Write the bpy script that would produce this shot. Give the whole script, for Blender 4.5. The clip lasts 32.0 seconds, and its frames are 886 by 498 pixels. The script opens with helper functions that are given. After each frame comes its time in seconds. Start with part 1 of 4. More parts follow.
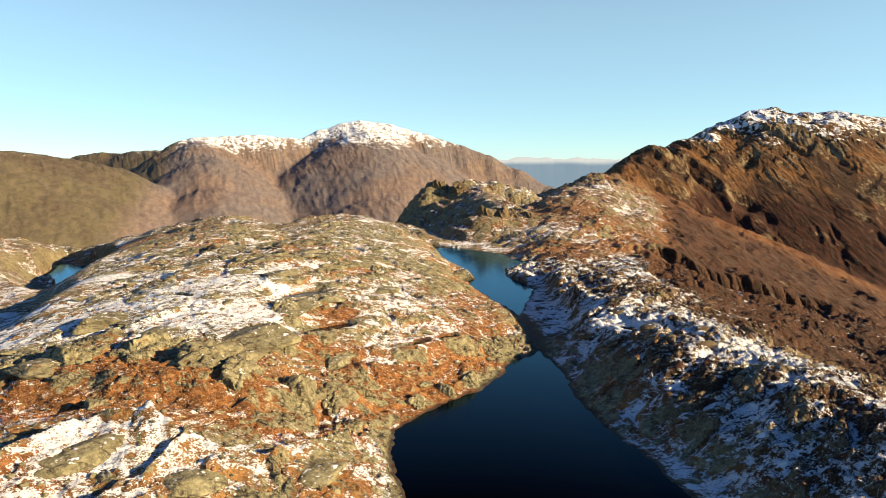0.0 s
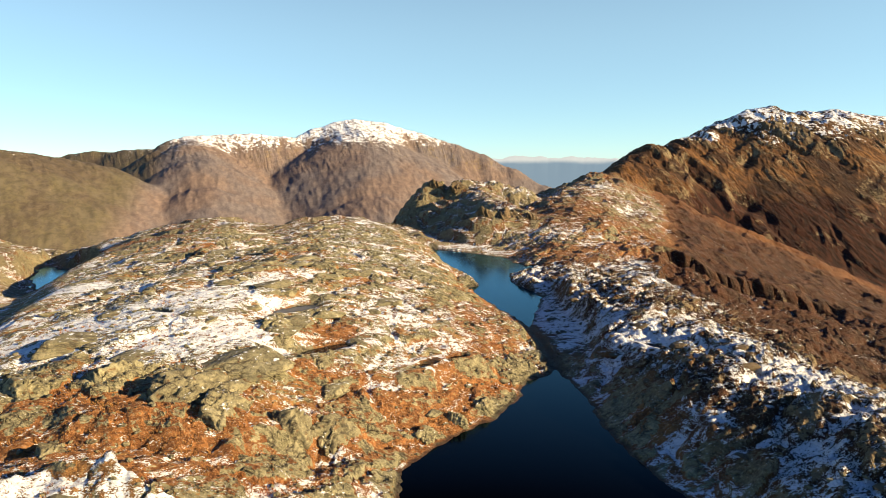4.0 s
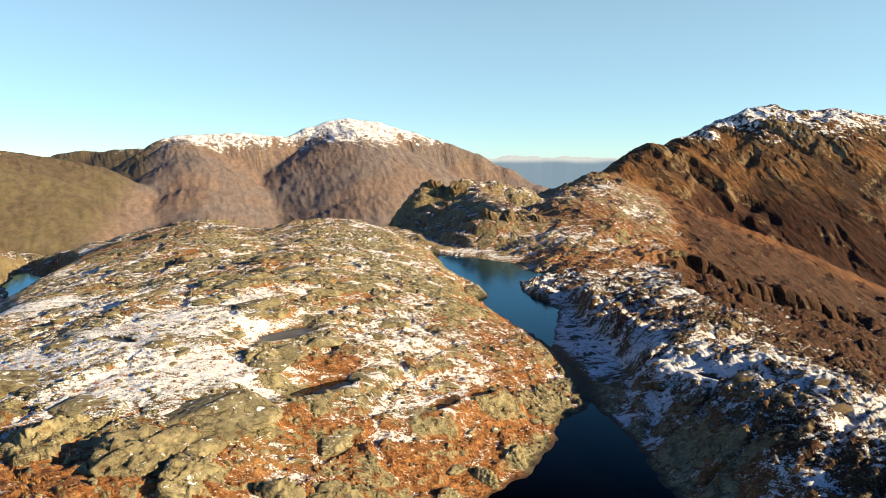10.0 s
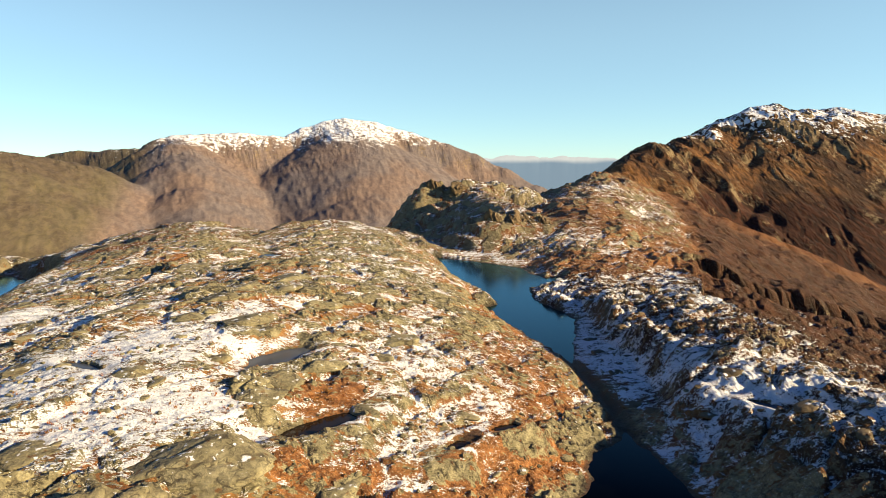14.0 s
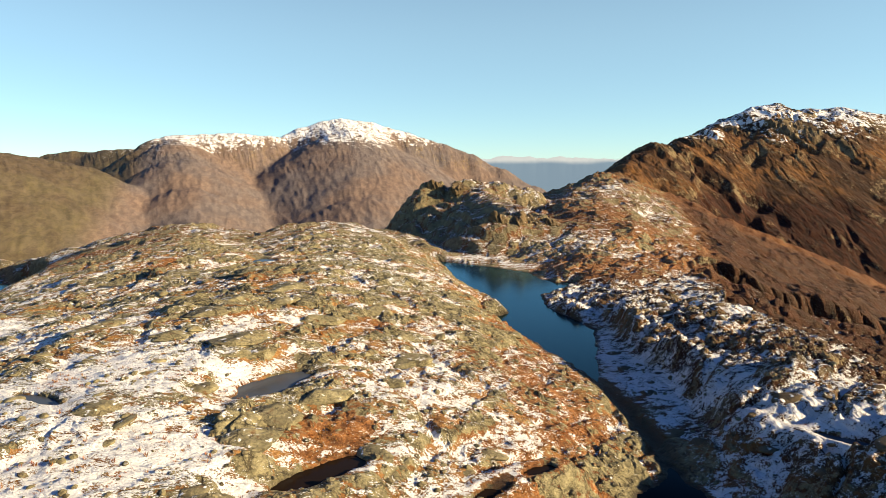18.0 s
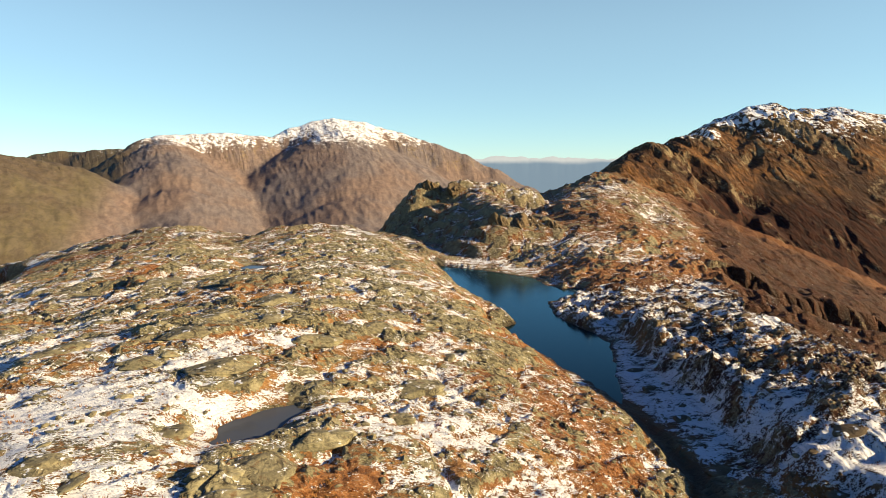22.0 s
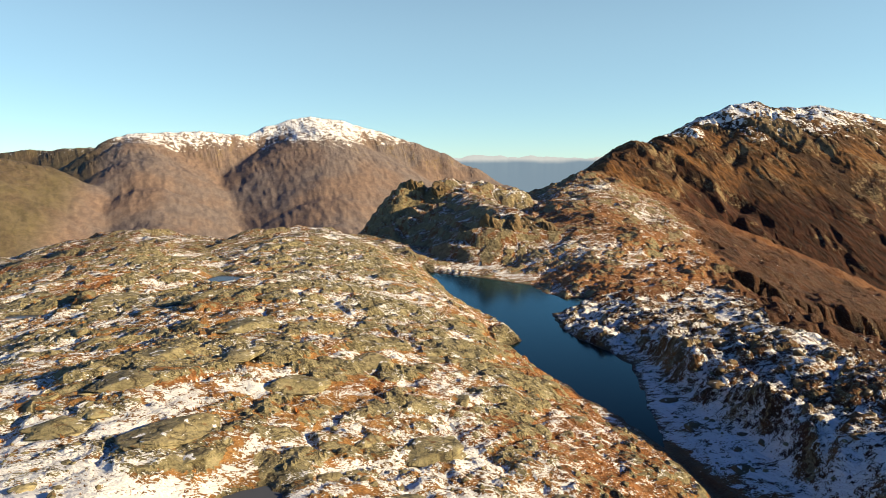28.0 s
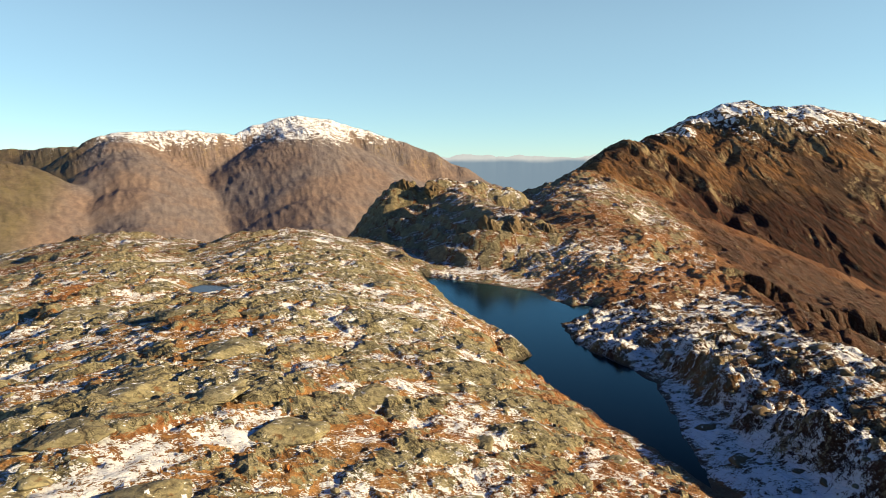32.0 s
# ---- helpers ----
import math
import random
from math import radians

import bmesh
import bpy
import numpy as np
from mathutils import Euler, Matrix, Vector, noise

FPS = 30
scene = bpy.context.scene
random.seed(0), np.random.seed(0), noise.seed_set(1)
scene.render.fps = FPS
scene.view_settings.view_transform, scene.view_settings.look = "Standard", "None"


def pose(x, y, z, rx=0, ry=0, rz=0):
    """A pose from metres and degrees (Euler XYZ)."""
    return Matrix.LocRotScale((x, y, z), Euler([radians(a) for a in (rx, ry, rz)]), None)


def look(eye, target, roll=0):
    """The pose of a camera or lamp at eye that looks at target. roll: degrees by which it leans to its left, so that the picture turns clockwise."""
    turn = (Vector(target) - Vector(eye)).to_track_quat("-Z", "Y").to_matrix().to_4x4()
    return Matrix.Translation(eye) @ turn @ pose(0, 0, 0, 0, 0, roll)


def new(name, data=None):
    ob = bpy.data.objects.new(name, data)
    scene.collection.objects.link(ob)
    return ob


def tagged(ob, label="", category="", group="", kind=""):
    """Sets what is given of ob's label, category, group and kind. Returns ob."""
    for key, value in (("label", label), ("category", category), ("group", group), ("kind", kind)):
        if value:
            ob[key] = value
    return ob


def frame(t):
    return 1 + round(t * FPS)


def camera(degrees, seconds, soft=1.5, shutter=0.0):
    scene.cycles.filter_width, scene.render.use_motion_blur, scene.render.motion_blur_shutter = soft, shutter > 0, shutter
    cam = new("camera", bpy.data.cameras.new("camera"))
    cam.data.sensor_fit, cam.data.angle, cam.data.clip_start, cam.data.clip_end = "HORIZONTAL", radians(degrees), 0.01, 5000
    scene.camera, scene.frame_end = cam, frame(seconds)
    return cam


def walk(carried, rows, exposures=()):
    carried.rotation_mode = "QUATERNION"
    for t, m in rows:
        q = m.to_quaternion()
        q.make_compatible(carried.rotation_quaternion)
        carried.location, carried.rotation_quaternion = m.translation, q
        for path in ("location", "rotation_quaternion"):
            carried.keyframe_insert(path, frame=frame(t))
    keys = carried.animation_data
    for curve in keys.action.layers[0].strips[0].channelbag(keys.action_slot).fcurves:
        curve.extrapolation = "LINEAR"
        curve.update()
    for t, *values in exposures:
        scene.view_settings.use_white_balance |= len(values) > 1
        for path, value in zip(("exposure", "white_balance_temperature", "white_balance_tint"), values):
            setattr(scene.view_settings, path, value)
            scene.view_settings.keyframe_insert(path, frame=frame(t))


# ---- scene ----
cam = camera(70.0, 32.0, soft=0.75)
PATH = [
    (0, (0.791, -0.195, 38.522), (1.143, 1.756, 38.26), -0.0),
    (1, (0.618, 2.874, 38.646), (0.975, 4.824, 38.383), -0.0),
    (2, (0.523, 5.952, 38.653), (0.885, 7.902, 38.39), -0.0),
    (3.5, (0.476, 10.711, 38.804), (0.845, 12.659, 38.539), 0.0),
    (6, (0.379, 18.113, 38.853), (0.756, 20.059, 38.587), 0.0),
    (9, (0.222, 27.361, 38.743), (0.61, 29.305, 38.477), 0.0),
    (11, (0.111, 33.531, 38.577), (0.506, 35.474, 38.31), -0.0),
    (13, (0.14, 39.721, 38.403), (0.539, 41.663, 38.136), 0.0),
    (14.5, (0.009, 44.61, 38.285), (0.412, 46.551, 38.019), 0.0),
    (16.5, (-0.179, 50.807, 38.008), (0.229, 52.747, 37.743), 0.0),
    (19, (-0.281, 57.696, 37.766), (0.133, 59.635, 37.502), 0.0),
    (20, (-0.298, 60.472, 37.893), (0.119, 62.41, 37.629), 0.0),
    (20.5, (-0.331, 61.921, 37.901), (0.091, 63.859, 37.637), 0.0),
    (21, (-0.332, 63.393, 37.833), (0.094, 65.33, 37.568), 0.0),
    (22, (-0.36, 66.396, 37.747), (0.076, 68.329, 37.483), 0.0),
    (23, (-0.204, 69.499, 37.637), (0.242, 71.43, 37.372), 0.0),
    (24, (-0.161, 72.505, 37.551), (0.296, 74.434, 37.286), 0.0),
    (25, (-0.156, 75.307, 37.436), (0.311, 77.234, 37.172), 0.0),
    (27.5, (-0.04, 82.948, 37.42), (0.457, 84.867, 37.153), -0.0),
    (28, (-0.05, 84.387, 37.393), (0.452, 86.305, 37.126), -0.0),
    (29, (-0.064, 87.373, 37.397), (0.446, 89.289, 37.129), -0.0),
    (30, (-0.081, 90.278, 37.438), (0.437, 92.191, 37.169), -0.0),
    (31, (-0.048, 93.153, 37.39), (0.478, 95.064, 37.121), -0.0),
    (32, (0.013, 96.236, 37.299), (0.551, 98.144, 37.03), -0.0),
]
walk(cam, [(t, look(eye, target, roll)) for t, eye, target, roll in PATH], exposures=[(0, 1.60, 7200, 6), (9, 1.59, 7200, 6), (17, 1.52, 7200, 6), (32, 1.43, 7200, 6)])

# ---------------------------------------------------------------- sky and sun
SUN_AZ, SUN_EL = 117.0, 18.0          # degrees clockwise from +y, and above the horizon
world = bpy.data.worlds.new("sky")
scene.world = world
world.use_nodes = True
wn = world.node_tree.nodes
sky = wn.new("ShaderNodeTexSky")
sky.sky_type = "NISHITA"
sky.sun_disc = False
sky.sun_elevation, sky.sun_rotation = radians(SUN_EL), radians(SUN_AZ)
sky.altitude, sky.air_density, sky.dust_density, sky.ozone_density = 2500, 1.0, 0.0, 3.4
wn["Background"].inputs["Strength"].default_value = 0.064
clear = wn.new("ShaderNodeMix")
clear.data_type, clear.blend_type = "RGBA", "MULTIPLY"
clear.inputs[0].default_value, clear.inputs[7].default_value = 1.0, (0.86, 1.005, 1.0, 1)
world.node_tree.links.new(sky.outputs[0], clear.inputs[6])
veil = wn.new("ShaderNodeMix")
veil.data_type = "RGBA"
veil.inputs[0].default_value, veil.inputs[7].default_value = 0.40, (3.2, 4.8, 5.75, 1)
world.node_tree.links.new(clear.outputs[2], veil.inputs[6])
# a winter sky that deepens overhead
up = wn.new("ShaderNodeSeparateXYZ")
world.node_tree.links.new(wn.new("ShaderNodeTexCoord").outputs["Generated"], up.inputs[0])
steep = wn.new("ShaderNodeMapRange")
steep.interpolation_type = "SMOOTHSTEP"
steep.inputs["From Min"].default_value, steep.inputs["From Max"].default_value = 0.16, 0.62
world.node_tree.links.new(up.outputs[2], steep.inputs["Value"])
deep = wn.new("ShaderNodeMix")
deep.data_type, deep.blend_type = "RGBA", "MULTIPLY"
deep.inputs[7].default_value = (0.085, 0.235, 0.62, 1)
world.node_tree.links.new(steep.outputs[0], deep.inputs[0])
world.node_tree.links.new(veil.outputs[2], deep.inputs[6])
world.node_tree.links.new(deep.outputs[2], wn["Background"].inputs["Color"])

sun_data = bpy.data.lights.new("sun", "SUN")
sun_data.energy, sun_data.angle, sun_data.color = 5.0, radians(0.5), (1.0, 0.79, 0.52)
sun = new("sun", sun_data)
sun_dir = Vector((math.sin(radians(SUN_AZ)) * math.cos(radians(SUN_EL)), math.cos(radians(SUN_AZ)) * math.cos(radians(SUN_EL)), math.sin(radians(SUN_EL))))
sun.matrix_world = look(sun_dir * 400 + Vector((0, 150, 0)), (0, 150, 0))

# ---------------------------------------------------------------- noise
def lattice(ix, iy, seed):
    h = (ix.astype(np.int64) * 374761393 + iy.astype(np.int64) * 668265263 + seed * 1442695041) & 0xFFFFFFFF
    h = ((h ^ (h >> 13)) * 1274126177) & 0xFFFFFFFF
    return ((h ^ (h >> 16)) & 1023) * (2 * math.pi / 1024)


def perlin(x, y, seed=0):
    """Gradient noise, about -0.7 to 0.7."""
    ix, iy = np.floor(x), np.floor(y)
    fx, fy = x - ix, y - iy
    u, v = fx * fx * fx * (fx * (fx * 6 - 15) + 10), fy * fy * fy * (fy * (fy * 6 - 15) + 10)
    out = []
    for dx, dy in ((0, 0), (1, 0), (0, 1), (1, 1)):
        a = lattice(ix + dx, iy + dy, seed)
        out.append(np.cos(a) * (fx - dx) + np.sin(a) * (fy - dy))
    return (out[0] * (1 - u) + out[1] * u) * (1 - v) + (out[2] * (1 - u) + out[3] * u) * v


def fbm(x, y, scale, octaves=4, seed=0, gain=0.5):
    total, amp = 0.0, 1.0
    for o in range(octaves):
        total = total + amp * perlin(x / scale + 17.3 * o, y / scale - 9.1 * o, seed + o)
        amp, scale = amp * gain, scale * 0.5
    return total


def ridged(x, y, scale, octaves=4, seed=0, gain=0.5):
    """Sharp-crested noise, about 0 to 1."""
    total, amp, norm = 0.0, 1.0, 0.0
    for o in range(octaves):
        total = total + amp * (1 - 2 * np.abs(perlin(x / scale + 31.7 * o, y / scale + 11.9 * o, seed + o)))
        norm, amp, scale = norm + amp, amp * gain, scale * 0.5
    return total / norm


def smooth(a, b, x):
    t = np.clip((x - a) / (b - a), 0, 1)
    return t * t * (3 - 2 * t)


def softmax(a, b, k):
    h = np.clip(0.5 + 0.5 * (a - b) / k, 0, 1)
    return b * (1 - h) + a * h + k * h * (1 - h)


def blocks(x, y, size, seed):
    """Rounded blocks with seams between them: the way to the nearest block's heart, that to the seam, and two numbers of the block."""
    x, y = x / size, y / size
    ix, iy = np.floor(x), np.floor(y)
    f1, f2 = np.full(x.shape, 9.0), np.full(x.shape, 9.0)
    one, two = np.zeros(x.shape), np.zeros(x.shape)
    for dx in (-1, 0, 1):
        for dy in (-1, 0, 1):
            a, b = lattice(ix + dx, iy + dy, seed) / 6.2832, lattice(ix + dx, iy + dy, seed + 77) / 6.2832
            d = np.hypot(ix + dx + 0.1 + 0.8 * a - x, iy + dy + 0.1 + 0.8 * b - y)
            c = lattice(ix + dx, iy + dy, seed + 150) / 6.2832
            near = d < f1
            f2 = np.where(near, f1, np.minimum(f2, d))
            tilt = (x - ix - dx - 0.5) * (c - 0.5) + (y - iy - dy - 0.5) * (a - 0.5)
            one, two, f1 = np.where(near, c, one), np.where(near, tilt, two), np.where(near, d, f1)
    return f1, f2 - f1, one, two


# ---------------------------------------------------------------- the plan of the land
TARN = [(48.4, 153), (48.2, 159), (48, 165), (47.2, 171), (46.6, 178), (46, 187), (43.5, 195), (42, 201.5), (45, 204.5), (49.4, 207),
        (50.2, 214.5), (49.8, 226), (47.6, 238), (47.2, 253.8), (48.6, 276), (49.5, 297), (56.4, 289), (64, 281), (69.5, 274), (75.3, 264.3),
        (75.1, 251), (77.1, 244.5), (82.5, 242.6), (75.5, 233), (66.4, 227.8), (64.9, 225), (62.7, 216.7), (61.5, 207.1), (62, 199.3),
        (63.4, 193.8), (62.9, 186.2), (60.1, 179), (57.6, 172.7), (53, 163.5), (49.8, 156)]
NEAR_TARN = [(8, 60), (8.4, 69), (8.9, 72.5), (8.3, 76.3), (8.1, 81.3), (9.4, 86.5), (11.1, 90), (15.7, 94.4), (20, 97.8), (26, 102.4),
             (30.1, 107), (33.2, 112.5), (35.5, 117), (40.5, 119.6), (43.2, 122.5), (43.6, 113), (42.4, 104), (41.2, 97), (40.4, 88.5),
             (40.8, 81.9), (41.6, 72), (42, 63), (43, 50), (30, 30), (16, 40)]
GULLY = [(43, 121, 0.15, 0.8), (45, 131, 0.35, 0.9), (46.8, 143, 0.4, 0.9), (48.4, 154, 0.12, 0.8)]


def shore(x, y):
    """The way to the tarn's edge: positive on land, negative on water. Exact within 60 m."""
    d, inside = np.full(x.shape, 60.0), np.zeros(x.shape, bool)
    near = np.flatnonzero((x > -60) & (x < 150) & (y > -40) & (y < 365))
    px, py = x[near], y[near]
    dn, ins = d[near], inside[near]
    for (ax, ay), (bx, by) in list(zip(TARN, TARN[1:] + TARN[:1])) + list(zip(NEAR_TARN, NEAR_TARN[1:] + NEAR_TARN[:1])):
        ex, ey = bx - ax, by - ay
        t = np.clip(((px - ax) * ex + (py - ay) * ey) / (ex * ex + ey * ey), 0, 1)
        dn = np.minimum(dn, np.hypot(px - ax - t * ex, py - ay - t * ey))
        cross = (ay > py) != (by > py)
        ins = ins ^ (cross & (px < (bx - ax) * (py - ay) / (by - ay + 1e-9) + ax))
    d[near] = np.where(ins, -dn, dn)
    ragged = np.flatnonzero(np.abs(d) < 12)
    px, py = x[ragged], y[ragged]
    d[ragged] += (1.1 * fbm(px, py, 5, 4, 620, 0.6) - 0.1) * (1 - smooth(6, 12, np.abs(d[ragged]))) * smooth(1.0, 5.0, np.hypot(px - 49, py - 154))
    return d


# Crest lines: (x, y, height, breadth of the rounded top); then the steepness of the flanks.
KNOLL = [((-24, 91, 12.0, 20), (-21, 125, 15.2, 22), (-15, 150, 16.3, 24), (0, 190, 14.6, 25), (8, 240, 12.6, 25), (6, 338, 12.4, 22)), 0.30]
KNOLL_WEST = [((0, 195, 14, 25), (-34, 246, 10.5, 25), (-54, 357, 11.2, 14)), 0.26]
SHOULDER = [((-42, 112, 11.0, 10), (-47, 126, 11.0, 11), (-51, 145, 11.6, 12), (-55, 168, 10.6, 12), (-57, 198, 8.2, 12), (-52, 240, 8.0, 14)), 0.45]
FRONT = [((-60, 58, 8.0, 15), (-30, 66, 7.4, 12), (-6, 66, 5.4, 9)), 0.25]
BANK = [((72, 231, 0.8, 8), (80, 212, 2.6, 12), (90, 181, 5.0, 13), (80, 150, 7.0, 12), (69, 128, 8.2, 10), (66, 92, 7.8, 11), (72, 45, 8.5, 16)), 0.44]
CRAG = [((70, 322, 11, 6), (80, 320, 15.5, 6), (100, 320, 15.5, 7), (104, 400, 19.0, 12), (112, 470, 23, 8)), 0.8]
CRAG_TOP = [((76, 474, 26.5, 3), (86, 474, 27.5, 4), (93, 472, 23.5, 4), (101, 468, 28.5, 6), (119, 463, 26.5, 12), (140, 458, 23, 20)), 1.35]
APRON = [((100, 268, 3.0, 12), (108, 296, 8, 14), (121, 318, 13.2, 16), (140, 370, 15.5, 20), (165, 405, 18, 25), (194, 462, 19, 22), (254, 566, 24.5, 18)), 0.42]
JOIN = [((76, 231, 2.0, 10), (90, 250, 3.5, 12), (104, 272, 5, 12), (110, 296, 8, 12)), 0.35]
LINK = [((82, 222, 1.2, 9), (92, 234, 1.8, 10), (106, 250, 3.2, 12), (120, 268, 5.0, 12)), 0.32]
SADDLE = [((254, 566, 25, 20), (322, 680, 24, 16), (375, 745, 46, 10), (405, 755, 56, 18)), 0.8]
FELL = [((405, 755, 57, 22), (447, 774, 67, 25), (473, 785, 70, 25), (508, 796, 82, 25), (551, 811, 96, 28), (595, 818, 114, 30), (636, 819, 119, 40), (667, 813, 116, 50), (738, 831, 114, 50), (812, 857, 109, 50), (880, 886, 108, 50), (1185, 974, 104, 80)), 0.70]
LEDGE = [((46, 437, -2.0, 4), (64, 435, 5.4, 5), (81, 433, 14.0, 8), (98, 420, 16.0, 10)), 0.8]
WEST_SHELF = [((-200, 380, 0, 30), (-150, 318, 0, 30), (-130, 252, -6, 15), (-82, 178, -2.5, 22), (-90, 100, -1, 25)), 0.33]
REAR = [((-60, 20, 8, 40), (0, -60, 4, 60), (90, 0, 8, 30), (86, 45, 8, 20)), 0.28]
NEAR_LAND = [KNOLL, KNOLL_WEST, SHOULDER, FRONT, BANK, CRAG, CRAG_TOP, LEDGE, APRON, JOIN, LINK, WEST_SHELF, REAR]
# The mountains across the valley.
RANGE = [((-649, 2789, 92.0, 60), (-610, 2900, 142.0, 50), (-560, 2945, 155.0, 60), (-417, 2980, 166.0, 80), (-274, 2997, 176.0, 70), (-176, 3010, 164.0, 50), (-120, 3070, 160.0, 40), (-26, 3130, 204.0, 60), (82, 3158, 238.0, 80), (163, 3165, 250.0, 90), (299, 3155, 238.0, 80), (463, 3125, 191.0, 60), (626, 3086, 140.0, 50), (762, 3045, 88.0, 50), (896, 2980, 20.0, 50), (1028, 2900, -60.0, 60), (1112, 2805, -110, 60)), 0.9]
SPUR_ONE = [((-540, 2960, 158, 80), (-505, 2780, 122, 90), (-450, 2580, 56, 100), (-400, 2340, -44, 110), (-358, 2080, -136, 120), (-330, 1900, -220, 120)), 0.64]
SPUR_TWO = [((150, 3161, 246, 90), (185, 2960, 186, 100), (198, 2760, 98, 100), (198, 2560, 10, 110), (188, 2330, -76, 120), (170, 2080, -152, 120), (160, 1880, -230, 120)), 0.55]
WEST_FELL = [((-1500, 1700, 130, 100), (-986, 2031, 86, 60), (-930, 2113, 78, 60), (-891, 2183, 71, 50), (-840, 2257, 58, 50), (-776, 2312, 46, 50), (-720, 2351, 29, 40), (-658, 2348, -4, 40), (-610, 2258, -60, 40), (-573, 2081, -121, 40)), 0.62]
BACK_FELLS = [((-1476, 3854, 42.6, 60), (-1321, 3833, 95.2, 50), (-1228, 3819, 113.8, 50), (-1136, 3801, 101.3, 50), (-1013, 3729, 115.6, 50), (-834, 3647, 120.4, 50)), 0.55]
FAR_LAND = [SADDLE, FELL, RANGE, SPUR_ONE, SPUR_TWO, WEST_FELL, BACK_FELLS]


def crest(x, y, line, steep):
    """The height of the land that falls away on both sides of a crest line."""
    best = np.full(x.shape, -1e4)
    for (ax, ay, az, aw), (bx, by, bz, bw) in zip(line, line[1:]):
        ex, ey = bx - ax, by - ay
        t = np.clip(((x - ax) * ex + (y - ay) * ey) / (ex * ex + ey * ey), 0, 1)
        w = aw + t * (bw - aw)
        away = np.hypot(x - ax - t * ex, y - ay - t * ey)
        best = np.maximum(best, az + t * (bz - az) - steep * (np.sqrt(away * away + w * w) - w))
    return best


# Pools on the land: centre, half length, half width, turn in degrees, level of the water.
POOLS = []


def land(x, y):
    """The smooth land: crests over the valley floors."""
    far = np.hypot(x - 40, y - 200)
    z = -75 - 190 * smooth(300, 1500, far) + 14 * fbm(x, y, 400, 3, 5)
    near = np.full(x.shape, -1e4)
    for line, steep in NEAR_LAND:
        near = softmax(near, crest(x, y, line, steep), 2.5)
    z = softmax(z, near, 10)
    for line, steep in FAR_LAND:
        z = softmax(z, crest(x, y, line, steep), 14)
    return z
POOLS += [(-5.2, 128.8, 5.4, 2.9, 44, 12.2), (0.5, 110.9, 4.9, 1.7, 30, 9.8), (16.5, 110.2, 3.1, 1.0, 35, 6.6), (22.0, 113.0, 2.3, 0.8, 18, 6.6),
          (-12.8, 102.8, 1.5, 0.8, 30, 12.0), (-27.2, 122.8, 3.4, 0.9, -38, 14.4), (-11.5, 232, 6.5, 3.5, 110, 11.5), (-17, 201, 3.2, 2.0, 10, 12.6),
          (-45, 217, 6.0, 2.2, -15, 8.6), (60.6, 113.6, 3.6, 1.1, -52, 5.8), (69, 67.5, 3.0, 1.2, -60, 5.6), (-80, 186.3, 3.6, 1.2, 7, -1.2),
          (-125, 340, 40, 10, 115, -15.7)]
STRIKE = radians(24)
# The broken crag along the front of the knoll.
SCARP = [(-75, 98), (-48, 90), (-30, 87), (-10, 84), (4, 90), (12, 99)]
# Rock walls on the side of the apron and under the crag: line, depth of the drop, breadth, the side that drops.
WALL_APRON = [(120, 300, 9.0), (134, 281, 5.5), (147, 271, 2.0), (165.6, 263.4, -5.4), (183, 258.7, -12.0), (203, 257, -18.0), (228, 250, -24.0)]


# Low rock steps that throw a strip of shade: line, height, breadth behind the edge. They drop on the left.
LIPS = [([(-33, 66), (-30.5, 71), (-28, 73.7), (-25, 74.4), (-20.5, 73.9)], 2.6, 4.0), ([(-19, 73.5), (-15.6, 71.2), (-11, 69.3), (-6.3, 70.3), (-1.4, 73.9), (2.5, 78.5)], 2.5, 4.0),
        ([(-20.5, 63), (-18.2, 65.4), (-16.7, 68.2)], 1.3, 3.0), ([(-39, 220), (-24, 240), (-24, 262)], 2.4, 7.0)]
# The foot of the dark step above the snowy strip along the eastern shore.
STEP = [(48, 112), (50.5, 121), (53.6, 132), (57, 142), (59.5, 151), (60.8, 161), (63, 172), (66, 184), (70, 198)]

# Hollows west of the knoll: line of (x, y, height, breadth).
GLEN = [(-72, 126, 1.5, 5), (-78, 145, -0.6, 6), (-82, 166, -1.4, 7), (-84, 186, -1.8, 7), (-95, 228, -2.8, 5), (-103, 250, -7.5, 4), (-115, 284, -14, 5), (-127, 320, -17.5, 9)]

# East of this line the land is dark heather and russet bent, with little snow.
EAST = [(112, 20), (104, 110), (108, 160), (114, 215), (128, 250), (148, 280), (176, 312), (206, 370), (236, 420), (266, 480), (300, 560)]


def beside(x, y, line):
    """The way to a line, positive on its left."""
    d, side = np.full(x.shape, 1e4), np.zeros(x.shape)
    for (ax, ay), (bx, by) in zip(line, line[1:]):
        ex, ey = bx - ax, by - ay
        t = np.clip(((x - ax) * ex + (y - ay) * ey) / (ex * ex + ey * ey), 0, 1)
        n = np.hypot(x - ax - t * ex, y - ay - t * ey)
        s = np.sign(ex * (y - ay) - ey * (x - ax))
        side, d = np.where(n < d, s, side), np.minimum(n, d)
    return d * side


